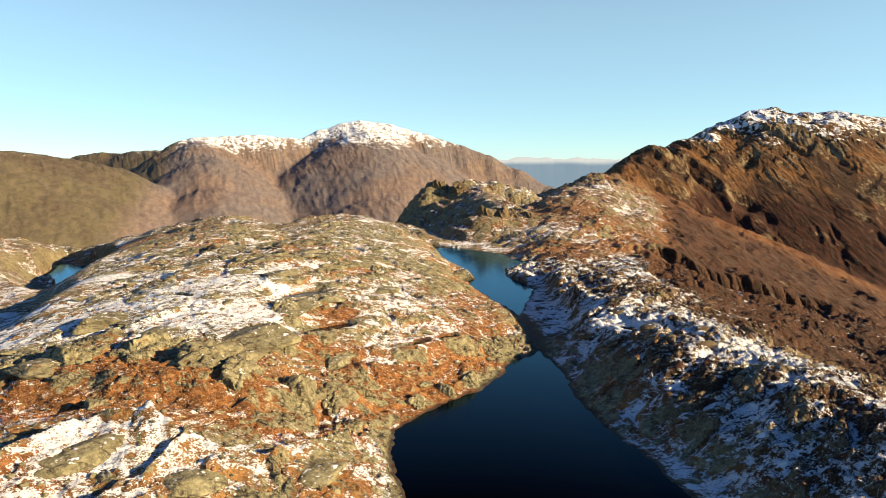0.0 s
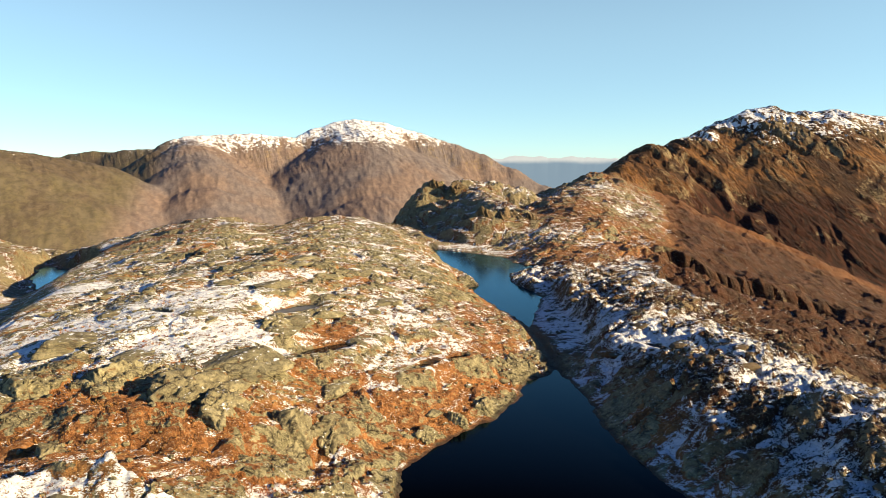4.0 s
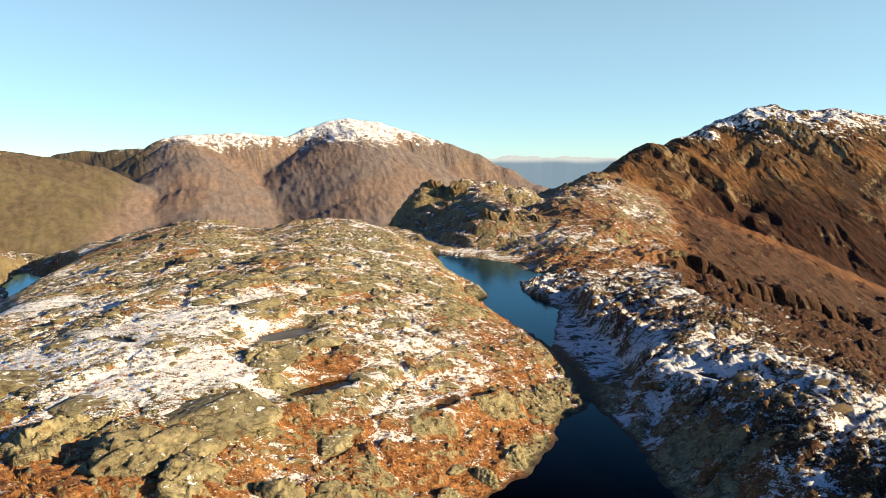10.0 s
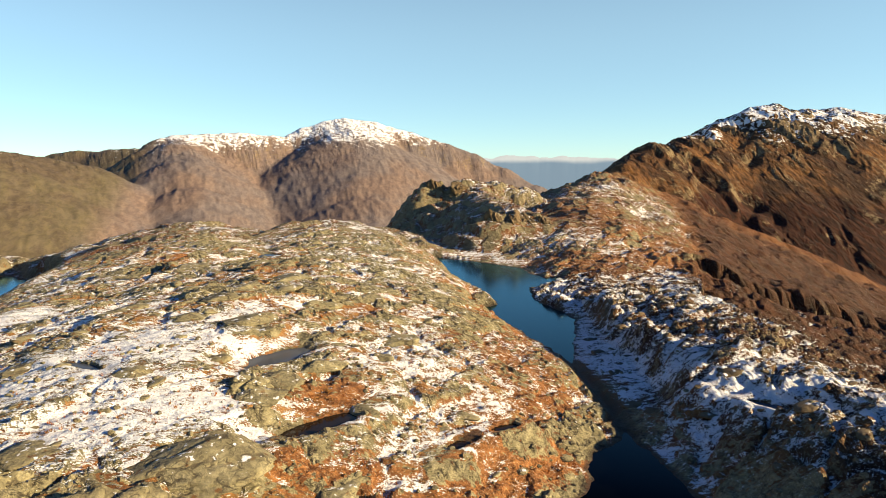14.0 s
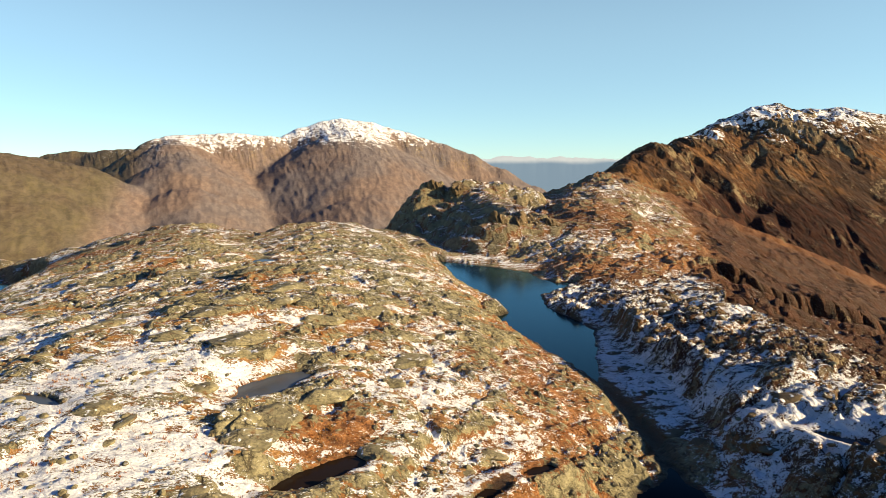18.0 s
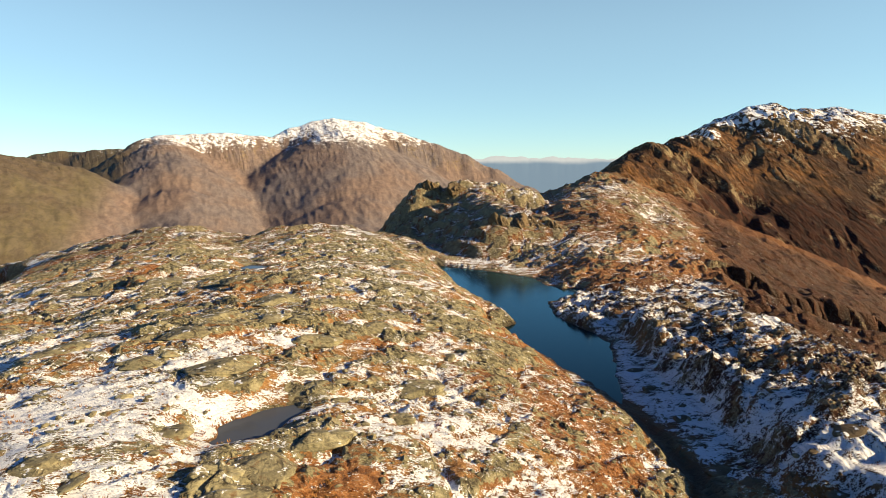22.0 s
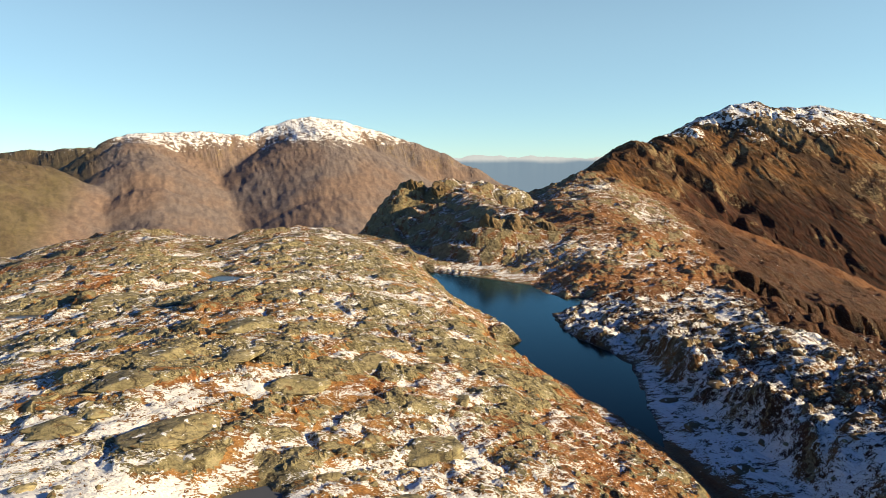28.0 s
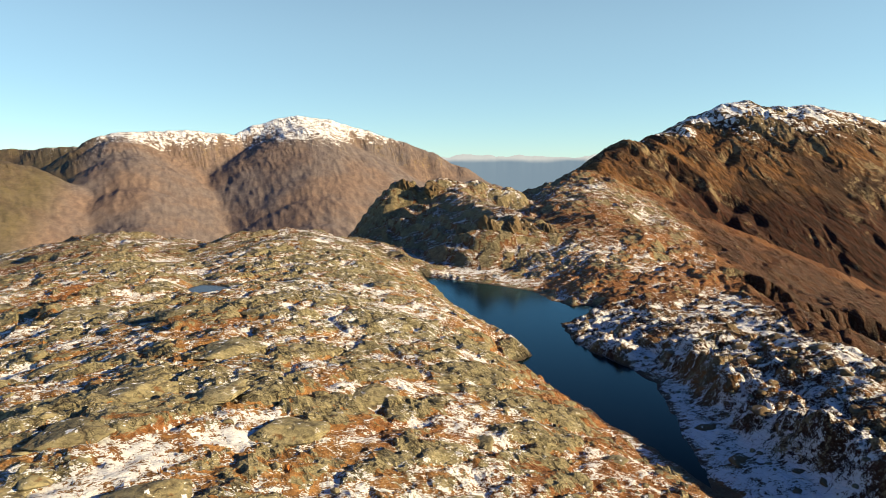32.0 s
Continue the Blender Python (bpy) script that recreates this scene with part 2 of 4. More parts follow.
# Drifts of lasting snow: centre, half length, half width, turn, how much.
DRIFTS = [(-30, 121, 28, 12, 28, 0.85), (-16, 108, 16, 8, 30, 0.7), (-45, 140, 22, 10, 35, 0.4), (8, 119, 6, 11, 10, 0.36), (12, 128, 10, 12, 0, 0.16), (26, 138, 12, 20, -10, 0.1),
          (38, 150, 8, 22, -5, 0.12), (58, 150, 7, 40, 3, 0.5), (68, 118, 14, 20, 10, 0.5), (-15, 73, 32, 7, 6, 0.3), (-35, 84, 16, 6, 0, 0.4), (-60, 170, 24, 16, 20, 0.6), (20, 330, 14, 20, 0, 0.3),
          (74, 90, 16, 14, 0, 0.5)]
# Beds of russet bent and bracken.
RUSSET = [(34, 138, 8, 18, -10, 0.6), (40, 190, 7, 20, 0, 0.6), (100, 248, 20, 16, 40, 0.9), (-15, 78, 17, 3.5, 0, 0.8), (2, 100, 6, 5, 0, 0.9), (6, 92, 7, 5, 30, 1.0), (-27, 86, 5, 4, 0, 0.9), (-38, 240, 8, 14, -20, 0.9), (84, 136, 10, 9, 0, 0.6), (96, 124, 9, 12, 20, 0.8), (130, 262, 16, 22, -30, 0.7), (-20, 87, 30, 7, 0, 0.9), (14, 97, 16, 7, 35, 0.9), (1, 117, 6, 3.6, 20, 1.0), (28, 112, 12, 7, 40, 0.7), (40, 172, 7, 24, -6, 0.55), (25, 145, 7, 5, 0, 0.7),
          (98, 150, 8, 24, -10, 0.8), (-75, 300, 26, 30, 0, 0.6), (88, 262, 16, 14, 0, 0.8), (-10, 190, 8, 6, 0, 0.4), (150, 330, 40, 60, 20, 0.7), (10, 150, 5, 4, 0, 0.4)]


def ovals(x, y, rows):
    total = np.zeros(x.shape)
    for px, py, a, b, turn, much in rows:
        ct, st = math.cos(radians(turn)), math.sin(radians(turn))
        ex, ey = x - px, y - py
        r = ((ex * ct + ey * st) / a) ** 2 + ((ey * ct - ex * st) / b) ** 2
        total = np.maximum(total, much * np.exp(-r ** 1.5))
    return total


def height(x, y):
    """The height of the ground, and what its cover hangs on: relief, way to the water, nearness, wetness of the pools."""
    z = land(x, y)
    hollow = -crest(x, y, [(px, py, -pz, pw) for px, py, pz, pw in GLEN], 0.75)
    z = -softmax(-z, -hollow, 1.5)
    lowly = 1 - 0.7 * np.exp(-np.maximum(hollow - z, 0) / 3.0)
    far = np.hypot(x - 20, y - 150)
    close = 1 - smooth(400, 620, far)
    c, s = math.cos(STRIKE), math.sin(STRIKE)
    wx, wy = x + 3.0 * fbm(x, y, 22, 2, 40), y + 3.0 * fbm(x, y, 22, 2, 44)
    u, v = wx * c + wy * s, wy * c - wx * s
    d = shore(x, y)
    # rock knobs with blunt tops and steeper sides, in three sizes, drawn out along the strike
    big = fbm(u * 0.6, v, 19, 3, 1)
    knob, rocky = np.zeros(x.shape), np.zeros(x.shape)
    k = np.flatnonzero(close > 0)
    uu, vv = u[k] * 0.62, v[k]
    bx, by = uu + 2.0 * fbm(uu, vv, 6, 4, 30, 0.6), vv + 2.0 * fbm(uu, vv, 6, 4, 33, 0.6)
    f1, seam, tall, lean = blocks(bx, by, 7.5, 200)
    g1, crack, short, tip = blocks(bx + 3, by, 2.6, 230)
    h1, rift, low, tilt = blocks(bx, by + 7, 0.95, 260)
    dome = smooth(0.0, 0.24, seam) * (0.25 + 1.35 * tall + 2.4 * lean + 0.25 * np.clip(1 - f1, 0, 1))
    lump = smooth(0.0, 0.20, crack) * (0.10 + 0.95 * short + 1.5 * tip)
    chip = smooth(0.0, 0.22, rift) * (low + 1.3 * tilt)
    knob[k] = 0.80 * dome + 0.42 * lump + 0.30 * chip - 0.9
    rocky[k] = 0.50 * dome + 0.45 * lump - 0.42 + 0.4 * (short - 0.5)
    relief = 1.7 * big + (0.66 - 0.3 * smooth(292, 304, y)) * (knob + 0.9 * fbm(u * 0.6, v, 2.2, 3, 36, 0.6))
    land_near = 0.3 + 0.7 * smooth(0.0, 3.5, d)
    drifted = np.clip(1.3 * ovals(x, y, DRIFTS), 0, 1)
    lift = relief * close * land_near * (1 - 0.72 * drifted * (1 - 0.75 * smooth(44, 54, x))) * (1 + 0.55 * smooth(48, 58, x) * (1 - smooth(225, 245, y)))
    for line, high, wide in LIPS:
        q = beside(x, y, line) + 0.8 * fbm(x, y, 5, 3, 52)
        lift = lift + high * (1 - smooth(-0.5, 0.7, q)) * np.exp(-np.minimum(np.abs(q) / wide, 20))
    # scarps
    q = beside(x, y, SCARP) + 3.0 * fbm(x, y, 9, 3, 50)
    drop = (1 - smooth(-3.0, 2.5, q)) * np.exp(-np.minimum(np.abs(q) / 14.0, 9)) * smooth(-80, -50, x) * (1 - smooth(8, 16, x)) * smooth(1, 12, d)
    lift = lift - 3.6 * drop * close
    # fells: gullies that run down the slope, outcrops between
    gully = ridged(x + 40 * fbm(x, y, 90, 3, 58), (y - 0.3 * x) * 0.55 + 40 * fbm(x, y, 90, 3, 57), 95, 4, 60, 0.45) - 0.62
    crag = ridged(x + 12 * fbm(x, y, 30, 2, 73), y + 12 * fbm(x, y, 30, 2, 74), 44, 5, 70, 0.55) - 0.5
    mid = smooth(300, 560, far) * (1 - smooth(1100, 1500, far))
    k = np.flatnonzero(mid > 0)
    across, down = 0.96 * x[k] + 0.27 * y[k] + 10 * fbm(x[k], y[k], 60, 4, 64), 0.96 * y[k] - 0.27 * x[k] + 10 * fbm(x[k], y[k], 50, 4, 66)
    _, rib, rise, slant = blocks(across, down * 0.42, 34, 400)
    _, cleft, step, tip = blocks(across + 5, down * 0.5, 12, 430)
    _, nick, bit, slip = blocks(across, down * 0.6, 4.6, 460)
    bluff = smooth(0.0, 0.2, rib) * (9 * rise + 16 * slant) + smooth(0.0, 0.2, cleft) * (2.8 * step + 4.6 * tip) + 1.5 * bit + 2.2 * slip
    steepy = smooth(-20, 60, z[k] - 0.05 * across)
    lift[k] = lift[k] + mid[k] * (24 * np.minimum(gully[k], 0.10) + (0.25 + 0.75 * steepy) * (1 - 0.5 * smooth(55, 105, z[k])) * (bluff - 6.0))
    crag[k] = crag[k] * (1 - mid[k]) + mid[k] * (0.035 * (bluff - 8.0) + 0.4 * (step - 0.5))
    shoulder = np.maximum(smooth(240, 330, far), smooth(105, 135, x) * smooth(220, 250, y)) * (1 - smooth(480, 620, far))
    lift = lift + shoulder * (3.5 * (ridged(u * 0.7, v, 26, 4, 81) - 0.5) + 1.2 * fbm(x, y, 6, 2, 85)) * smooth(2, 16, d)
    lift = lift + 3.4 * fbm(x, y, 42, 4, 87, 0.55) * smooth(112, 140, x) * smooth(200, 250, y) * (1 - smooth(520, 640, far))
    # ledges on the crag beyond the tarn
    ledgy = 0.7 * smooth(296, 312, y) * (1 - smooth(500, 540, y)) * (1 - smooth(112, 150, x - 0.18 * (y - 320)))
    band = z / 5.5 + 0.9 * fbm(x, y, 24, 3, 83)
    part = band - np.floor(band)
    lift = lift + ledgy * 5.5 * 0.75 * (smooth(0.55, 0.95, part) - part)
    gx = x + 70 * fbm(x, y, 420, 3, 90)
    distant = smooth(1100, 1500, far)
    lift = lift + distant * (20 * np.minimum(ridged(gx, 0.45 * y + 60 * fbm(x, y, 300, 3, 88), 240, 5, 92, 0.5) - 0.55, 0.06) + 9 * (ridged(x + 0.2 * y + 25 * fbm(x, y, 160, 3, 99), 0.3 * y, 75, 4, 97, 0.6) - 0.5) + 3 * fbm(x, y, 40, 3, 98, 0.6))
    lift = lift * lowly
    bank = smooth(43, 52, x)
    shelf = 1 - np.exp(-np.maximum(d, 0) / (8.5 - 5.0 * bank))
    z = z * np.where(z > 0, shelf, 1) + lift
    z = np.where(d < 45, np.maximum(z, np.minimum(0.07 * d + 0.05, 0.9 + 0.5 * fbm(x, y, 9, 2, 64) + 1.6 * np.maximum(fbm(x, y, 5, 4, 66, 0.6), 0) * smooth(4, 9, d)) + 0.75 * np.clip(lift, -0.1, 2) * smooth(0.3, 4, d)), z)
    k = np.flatnonzero((x > 116) & (x < 236) & (y > 205) & (y < 330))
    bx, by = x[k], y[k]
    edge = beside(bx, by, [(px, py) for px, py, _ in WALL_APRON]) + 5 * fbm(bx, by, 22, 2, 54)
    _, cleft, out, lean = blocks(bx + 0.3 * by, by * 0.35, 5.5, 500)
    wall = edge + 3.5 * (out - 0.5) + 5.0 * lean - 2.4 * (1 - smooth(0, 0.22, cleft))
    brink = np.interp(bx, [px for px, _, _ in WALL_APRON], [pz for _, _, pz in WALL_APRON]) + 2.0 * fbm(bx, by, 12, 3, 55)
    face = np.where(wall > 0, brink + 0.20 * np.maximum(edge, 0), brink - 13.0 * smooth(0, 7.0, -wall) + 0.06 * np.minimum(edge, 0)) + 0.6 * lift[k]
    on = smooth(134, 162, bx) * (1 - smooth(205, 232, bx)) * (1 - smooth(16, 42, np.abs(edge)))
    z[k] = z[k] * (1 - on) + face * on
    # the bank: a snowy strip along the water, then a steep step
    foot = (2.8 + 2.2 * fbm(x, y, 14, 3, 59)) * smooth(0.3, 12.0, d) * smooth(45, 50, x) * smooth(60, 80, y) * (1 - smooth(122, 134, y)) * (1 - smooth(14, 30, d))
    k = np.flatnonzero((d > 0) & (d < 34) & (x > 43) & (x < 112) & (y > 60) & (y < 222))
    z[k] = softmax(z[k], foot[k] + 0.5 * lift[k] - 0.6, 1.2) * smooth(45, 50, x[k]) + z[k] * (1 - smooth(45, 50, x[k]))
    q = -beside(x[k], y[k], STEP) + 1.6 * fbm(x[k], y[k], 8, 3, 61)
    along = smooth(118, 132, y[k]) * (1 - smooth(190, 204, y[k]))
    strip = np.minimum(0.1 + 0.09 * d[k] + 0.22 * np.clip(lift[k], -0.4, 1.5), 2.2)
    _, cleft, out, lean = blocks(x[k] + 1.5 * fbm(x[k], y[k], 5, 3, 63), y[k] * 0.8, 4.2, 520)
    rough = smooth(0.0, 0.2, cleft) * (0.3 + 1.5 * out + 2.4 * lean)
    rise = strip + (3.6 + 1.8 * fbm(x[k], y[k], 16, 2, 62)) * smooth(-0.5, 4.5, q) + (0.7 * lift[k] + 0.8 * rough) * smooth(0, 4, q) - 0.10 * np.maximum(q - 5, 0)
    shaped = np.where(q < 3, rise, softmax(rise, z[k], 1.0) * smooth(3, 7, q) + rise * (1 - smooth(3, 7, q)))
    z[k] = z[k] * (1 - along) + along * shaped
    k = np.flatnonzero((x > 30) & (x < 64) & (y > 108) & (y < 168))
    z[k] = np.minimum(z[k], -crest(x[k], y[k], [(px, py, -pz, pw) for px, py, pz, pw in GULLY], 1.1))
    pool = np.zeros(x.shape)
    for px, py, a, b, turn, level in POOLS:
        near = np.flatnonzero(np.hypot(x - px, y - py) < 3.2 * max(a, b) + 6)
        if not len(near):
            continue
        ct, st = math.cos(radians(turn)), math.sin(radians(turn))
        ex, ey = x[near] - px, y[near] - py
        r = np.hypot((ex * ct + ey * st) / a, (ey * ct - ex * st) / b) + 0.34 * fbm(x[near], y[near], 0.9 * b + 1.0, 2, 110)
        shape = level - 0.5 + 0.8 * smooth(0.82, 1.1, r)
        mix = 1 - smooth(1.08, 1.5 + 2.0 / b, r)
        z[near] = z[near] * (1 - mix) + (shape + np.maximum(0, r - 1.1) * 0.35) * mix
        pool[near] = np.maximum(pool[near], 1 - smooth(0.96, 1.06, r))
    z = np.where(d < 0.6, np.minimum(z, 0.05 + 0.25 * d), z)
    z = np.maximum(z, np.where(d < 0, -4.0, -1e4))
    return z, relief * close, d, close, pool, rocky, gully, crag


# ==== end of height


class Nodes:
    """Short hand for node trees."""

    def __init__(self, name):
        self.material = bpy.data.materials.new(name)
        self.material.use_nodes = True
        self.tree = self.material.node_tree
        self.shader = self.tree.nodes["Principled BSDF"]
        self.place = self.tree.nodes.new("ShaderNodeTexCoord").outputs["Object"]

    def put(self, socket, value):
        if isinstance(value, bpy.types.NodeSocket):
            self.tree.links.new(value, socket)
        elif isinstance(value, tuple) and len(value) == 3 and socket.type == "RGBA":
            socket.default_value = (*value, 1)
        else:
            socket.default_value = value

    def math(self, op, a, b=0.0, clamp=False):
        n = self.tree.nodes.new("ShaderNodeMath")
        n.operation, n.use_clamp = op, clamp
        self.put(n.inputs[0], a)
        self.put(n.inputs[1], b)
        return n.outputs[0]

    def noise(self, scale, detail=4.0, rough=0.55, distort=0.0, place=None):
        n = self.tree.nodes.new("ShaderNodeTexNoise")
        self.put(n.inputs["Vector"], place or self.place)
        n.inputs["Scale"].default_value, n.inputs["Detail"].default_value = scale, detail
        n.inputs["Roughness"].default_value, n.inputs["Distortion"].default_value = rough, distort
        return n.outputs["Fac"]

    def cracks(self, scale, place=None):
        n = self.tree.nodes.new("ShaderNodeTexVoronoi")
        n.feature = "DISTANCE_TO_EDGE"
        self.put(n.inputs["Vector"], place or self.place)
        n.inputs["Scale"].default_value = scale
        return n.outputs["Distance"]

    def stretch(self, sx, sy, sz, turn=0.0, place=None):
        n = self.tree.nodes.new("ShaderNodeMapping")
        self.put(n.inputs["Vector"], place or self.place)
        n.inputs["Scale"].default_value = (sx, sy, sz)
        n.inputs["Rotation"].default_value = (0, 0, turn)
        return n.outputs[0]

    def ease(self, value, low, high):
        n = self.tree.nodes.new("ShaderNodeMapRange")
        n.interpolation_type = "SMOOTHSTEP"
        self.put(n.inputs["Value"], value)
        n.inputs["From Min"].default_value, n.inputs["From Max"].default_value = low, high
        return n.outputs[0]

    def mix(self, fac, a, b):
        n = self.tree.nodes.new("ShaderNodeMix")
        n.data_type = "RGBA"
        self.put(n.inputs["Factor"], fac)
        self.put(n.inputs[6], a)
        self.put(n.inputs[7], b)
        return n.outputs[2]

    def attr(self, name):
        n = self.tree.nodes.new("ShaderNodeAttribute")
        n.attribute_name = name
        return n.outputs["Fac"]

    def bump(self, value, strength, distance, normal=None):
        n = self.tree.nodes.new("ShaderNodeBump")
        n.inputs["Strength"].default_value, n.inputs["Distance"].default_value = strength, distance
        self.put(n.inputs["Height"], value)
        if normal:
            self.put(n.inputs["Normal"], normal)
        return n.outputs[0]

    def finish(self, colour, rough, normal=None, specular=0.25):
        self.put(self.shader.inputs["Base Color"], colour)
        self.put(self.shader.inputs["Roughness"], rough)
        self.put(self.shader.inputs["Specular IOR Level"], specular)
        if normal:
            self.put(self.shader.inputs["Normal"], normal)
        return self.material


def snow_colour(n):
    return n.mix(n.noise(2.5, 3), (0.56, 0.58, 0.61), (0.69, 0.70, 0.72))


def rock_colour(n, fine):
    """Grey-green lichened rock with darker seams and cracks."""
    tone = n.mix(n.ease(n.noise(0.55, 4), 0.35, 0.68), (0.185, 0.162, 0.088), (0.300, 0.266, 0.156))
    tone = n.mix(n.ease(fine, 0.35, 0.62), n.mix(0.55, tone, (0.05, 0.045, 0.032)), tone)
    tone = n.mix(n.ease(n.noise(3.2, 3), 0.58, 0.75), tone, (0.205, 0.186, 0.124))
    return n.mix(n.math("MULTIPLY", seams(n), 0.85), tone, (0.03, 0.023, 0.015))


def seams(n):
    """1 in the cracks of the rock, 0 between them."""
    warp = n.tree.nodes.new("ShaderNodeVectorMath")
    warp.operation = "ADD"
    shift = n.tree.nodes.new("ShaderNodeTexNoise")
    shift.inputs["Scale"].default_value, shift.inputs["Detail"].default_value = 0.9, 4.0
    n.put(shift.inputs["Vector"], n.place)
    n.put(warp.inputs[0], n.stretch(0.55, 1.0, 1.0, -0.9))
    n.put(warp.inputs[1], shift.outputs["Color"])
    wide = n.math("SUBTRACT", 1.0, n.ease(n.cracks(0.75, warp.outputs[0]), 0.01, 0.11))
    thin = n.math("SUBTRACT", 1.0, n.ease(n.cracks(2.1, warp.outputs[0]), 0.01, 0.13))
    return n.math("MULTIPLY", n.math("MAXIMUM", wide, n.math("MULTIPLY", thin, 0.6)), n.ease(n.noise(0.7, 3), 0.42, 0.6))


def ground_material():
    n = Nodes("fellside")
    snow, rock, rust, fell_and_shade, wet_and_shade = n.attr("snow"), n.attr("rock"), n.attr("rust"), n.attr("fell_and_shade"), n.attr("wet_and_shade")
    along = n.stretch(0.52, 1.0, 1.0, -STRIKE)
    fine = n.noise(1.6, 6, 0.62, 0.6, along)
    grain = n.noise(7.0, 5, 0.65, 0.0, along)
    patch = n.noise(0.22, 5, 0.6, 0.5)
    straw = n.mix(n.ease(patch, 0.35, 0.65), (0.170, 0.080, 0.026), (0.33, 0.168, 0.058))
    straw = n.mix(n.ease(grain, 0.3, 0.62), n.mix(0.6, straw, (0.07, 0.036, 0.017)), straw)
    russet = n.mix(n.ease(fine, 0.32, 0.68), (0.100, 0.038, 0.014), (0.31, 0.135, 0.046))
    turf = n.mix(n.ease(n.math("ADD", rust, n.math("MULTIPLY", n.math("SUBTRACT", fine, 0.5), 0.9)), 0.35, 0.65), straw, russet)
    streak = n.noise(0.30, 5, 0.62, 0.4, n.stretch(1.0, 0.16, 0.4, 0.12))
    wisps = n.noise(0.09, 6, 0.65, 0.5, n.stretch(1.0, 0.25, 0.5, 0.12))
    # dark fell colours, which also paint the shade of the eastern bank
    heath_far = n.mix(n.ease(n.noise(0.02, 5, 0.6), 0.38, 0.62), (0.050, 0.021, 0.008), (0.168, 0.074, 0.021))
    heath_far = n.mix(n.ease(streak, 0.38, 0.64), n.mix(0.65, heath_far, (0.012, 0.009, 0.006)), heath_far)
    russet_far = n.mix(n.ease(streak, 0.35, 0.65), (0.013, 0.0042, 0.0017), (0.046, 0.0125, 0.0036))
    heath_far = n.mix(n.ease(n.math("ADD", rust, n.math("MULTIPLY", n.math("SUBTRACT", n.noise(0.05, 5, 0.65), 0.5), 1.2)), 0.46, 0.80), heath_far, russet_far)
    # far moorland, its colours paled and greyed to paint in the haze
    hazed_moor = n.mix(n.ease(n.noise(0.0035, 7, 0.6), 0.40, 0.60), (0.126, 0.107, 0.112), (0.158, 0.109, 0.092))
    hazed_moor = n.mix(n.attr("grassy"), hazed_moor, n.mix(n.ease(n.noise(0.006, 6, 0.62), 0.4, 0.6), (0.052, 0.038, 0.022), (0.076, 0.064, 0.032)))
    hazed_moor = n.mix(n.ease(wisps, 0.40, 0.64), n.mix(0.3, hazed_moor, (0.075, 0.06, 0.055)), hazed_moor)
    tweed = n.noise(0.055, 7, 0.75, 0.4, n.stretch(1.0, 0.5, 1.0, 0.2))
    hazed_moor = n.mix(n.ease(tweed, 0.40, 0.60), n.mix(0.30, hazed_moor, (0.045, 0.036, 0.030)), n.mix(0.10, hazed_moor, (0.30, 0.24, 0.17)))
    turf = n.mix(n.attr("distant"), n.mix(fell_and_shade, turf, heath_far), hazed_moor)
    stone = rock_colour(n, fine)
    stone = n.mix(n.math("MULTIPLY", fell_and_shade, 0.92), stone, n.mix(n.ease(n.noise(0.07, 5, 0.65, 0.6), 0.38, 0.6), (0.066, 0.042, 0.021), (0.205, 0.148, 0.080)))
    powder = n.math("MULTIPLY", n.math("SUBTRACT", n.noise(0.16, 7, 0.72, 0.5), 0.5), 1.5)
    bare = n.math("ADD", rock, n.math("MULTIPLY", n.math("MULTIPLY", powder, 1.2), fell_and_shade))
    rock_mask = n.ease(n.math("ADD", bare, n.math("MULTIPLY", n.math("SUBTRACT", fine, 0.5), 1.3)), 0.46, 0.55)
    base = n.mix(rock_mask, turf, stone)
    speck = n.noise(3.4, 3, 0.7)
    base = n.mix(n.math("MULTIPLY", n.ease(speck, 0.57, 0.64), 0.6), base, n.mix(0.25, (0.022, 0.015, 0.009), base))
    base = n.mix(n.math("MULTIPLY", n.math("MULTIPLY", n.ease(speck, 0.43, 0.37), 0.45), n.attr("closeness")), base, (0.34, 0.29, 0.20))
    # darkens the wet margins, and paints the shade in the gully
    base = n.mix(wet_and_shade, base, n.mix(0.8, base, (0.020, 0.012, 0.008)))
    broad = n.noise(0.42, 4, 0.6, 0.8, n.stretch(0.6, 1.0, 1.0, -STRIKE))
    spread = n.math("ADD", n.math("MULTIPLY", n.math("SUBTRACT", fine, 0.5), 1.05), n.math("MULTIPLY", n.math("SUBTRACT", grain, 0.5), 1.25))
    spread = n.math("ADD", spread, n.math("MULTIPLY", n.math("SUBTRACT", broad, 0.5), 1.0))
    drift = n.math("MULTIPLY", n.math("SUBTRACT", n.noise(0.05, 6, 0.7, 0.5), 0.5), 1.4)
    powder = n.math("ADD", powder, n.math("MULTIPLY", drift, n.attr("distant")))
    away = n.math("SUBTRACT", 1.0, n.attr("closeness"))
    spread = n.math("ADD", n.math("MULTIPLY", spread, n.attr("closeness")), n.math("MULTIPLY", powder, away))
    snow_mask = n.ease(n.math("ADD", snow, spread), 0.48, 0.525)
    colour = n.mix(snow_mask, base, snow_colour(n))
    high = n.math("ADD", n.math("MULTIPLY", fine, 0.7), n.math("MULTIPLY", grain, 0.28))
    high = n.math("SUBTRACT", high, n.math("MULTIPLY", n.math("MULTIPLY", seams(n), rock_mask), 0.25))
    normal = n.bump(n.math("ADD", high, n.math("MULTIPLY", snow_mask, 0.12)), 1.0, 0.8)
    normal = n.bump(n.math("MULTIPLY", streak, n.math("SUBTRACT", fell_and_shade, n.math("MULTIPLY", n.attr("distant"), 0.75))), 0.6, 5.0, normal)
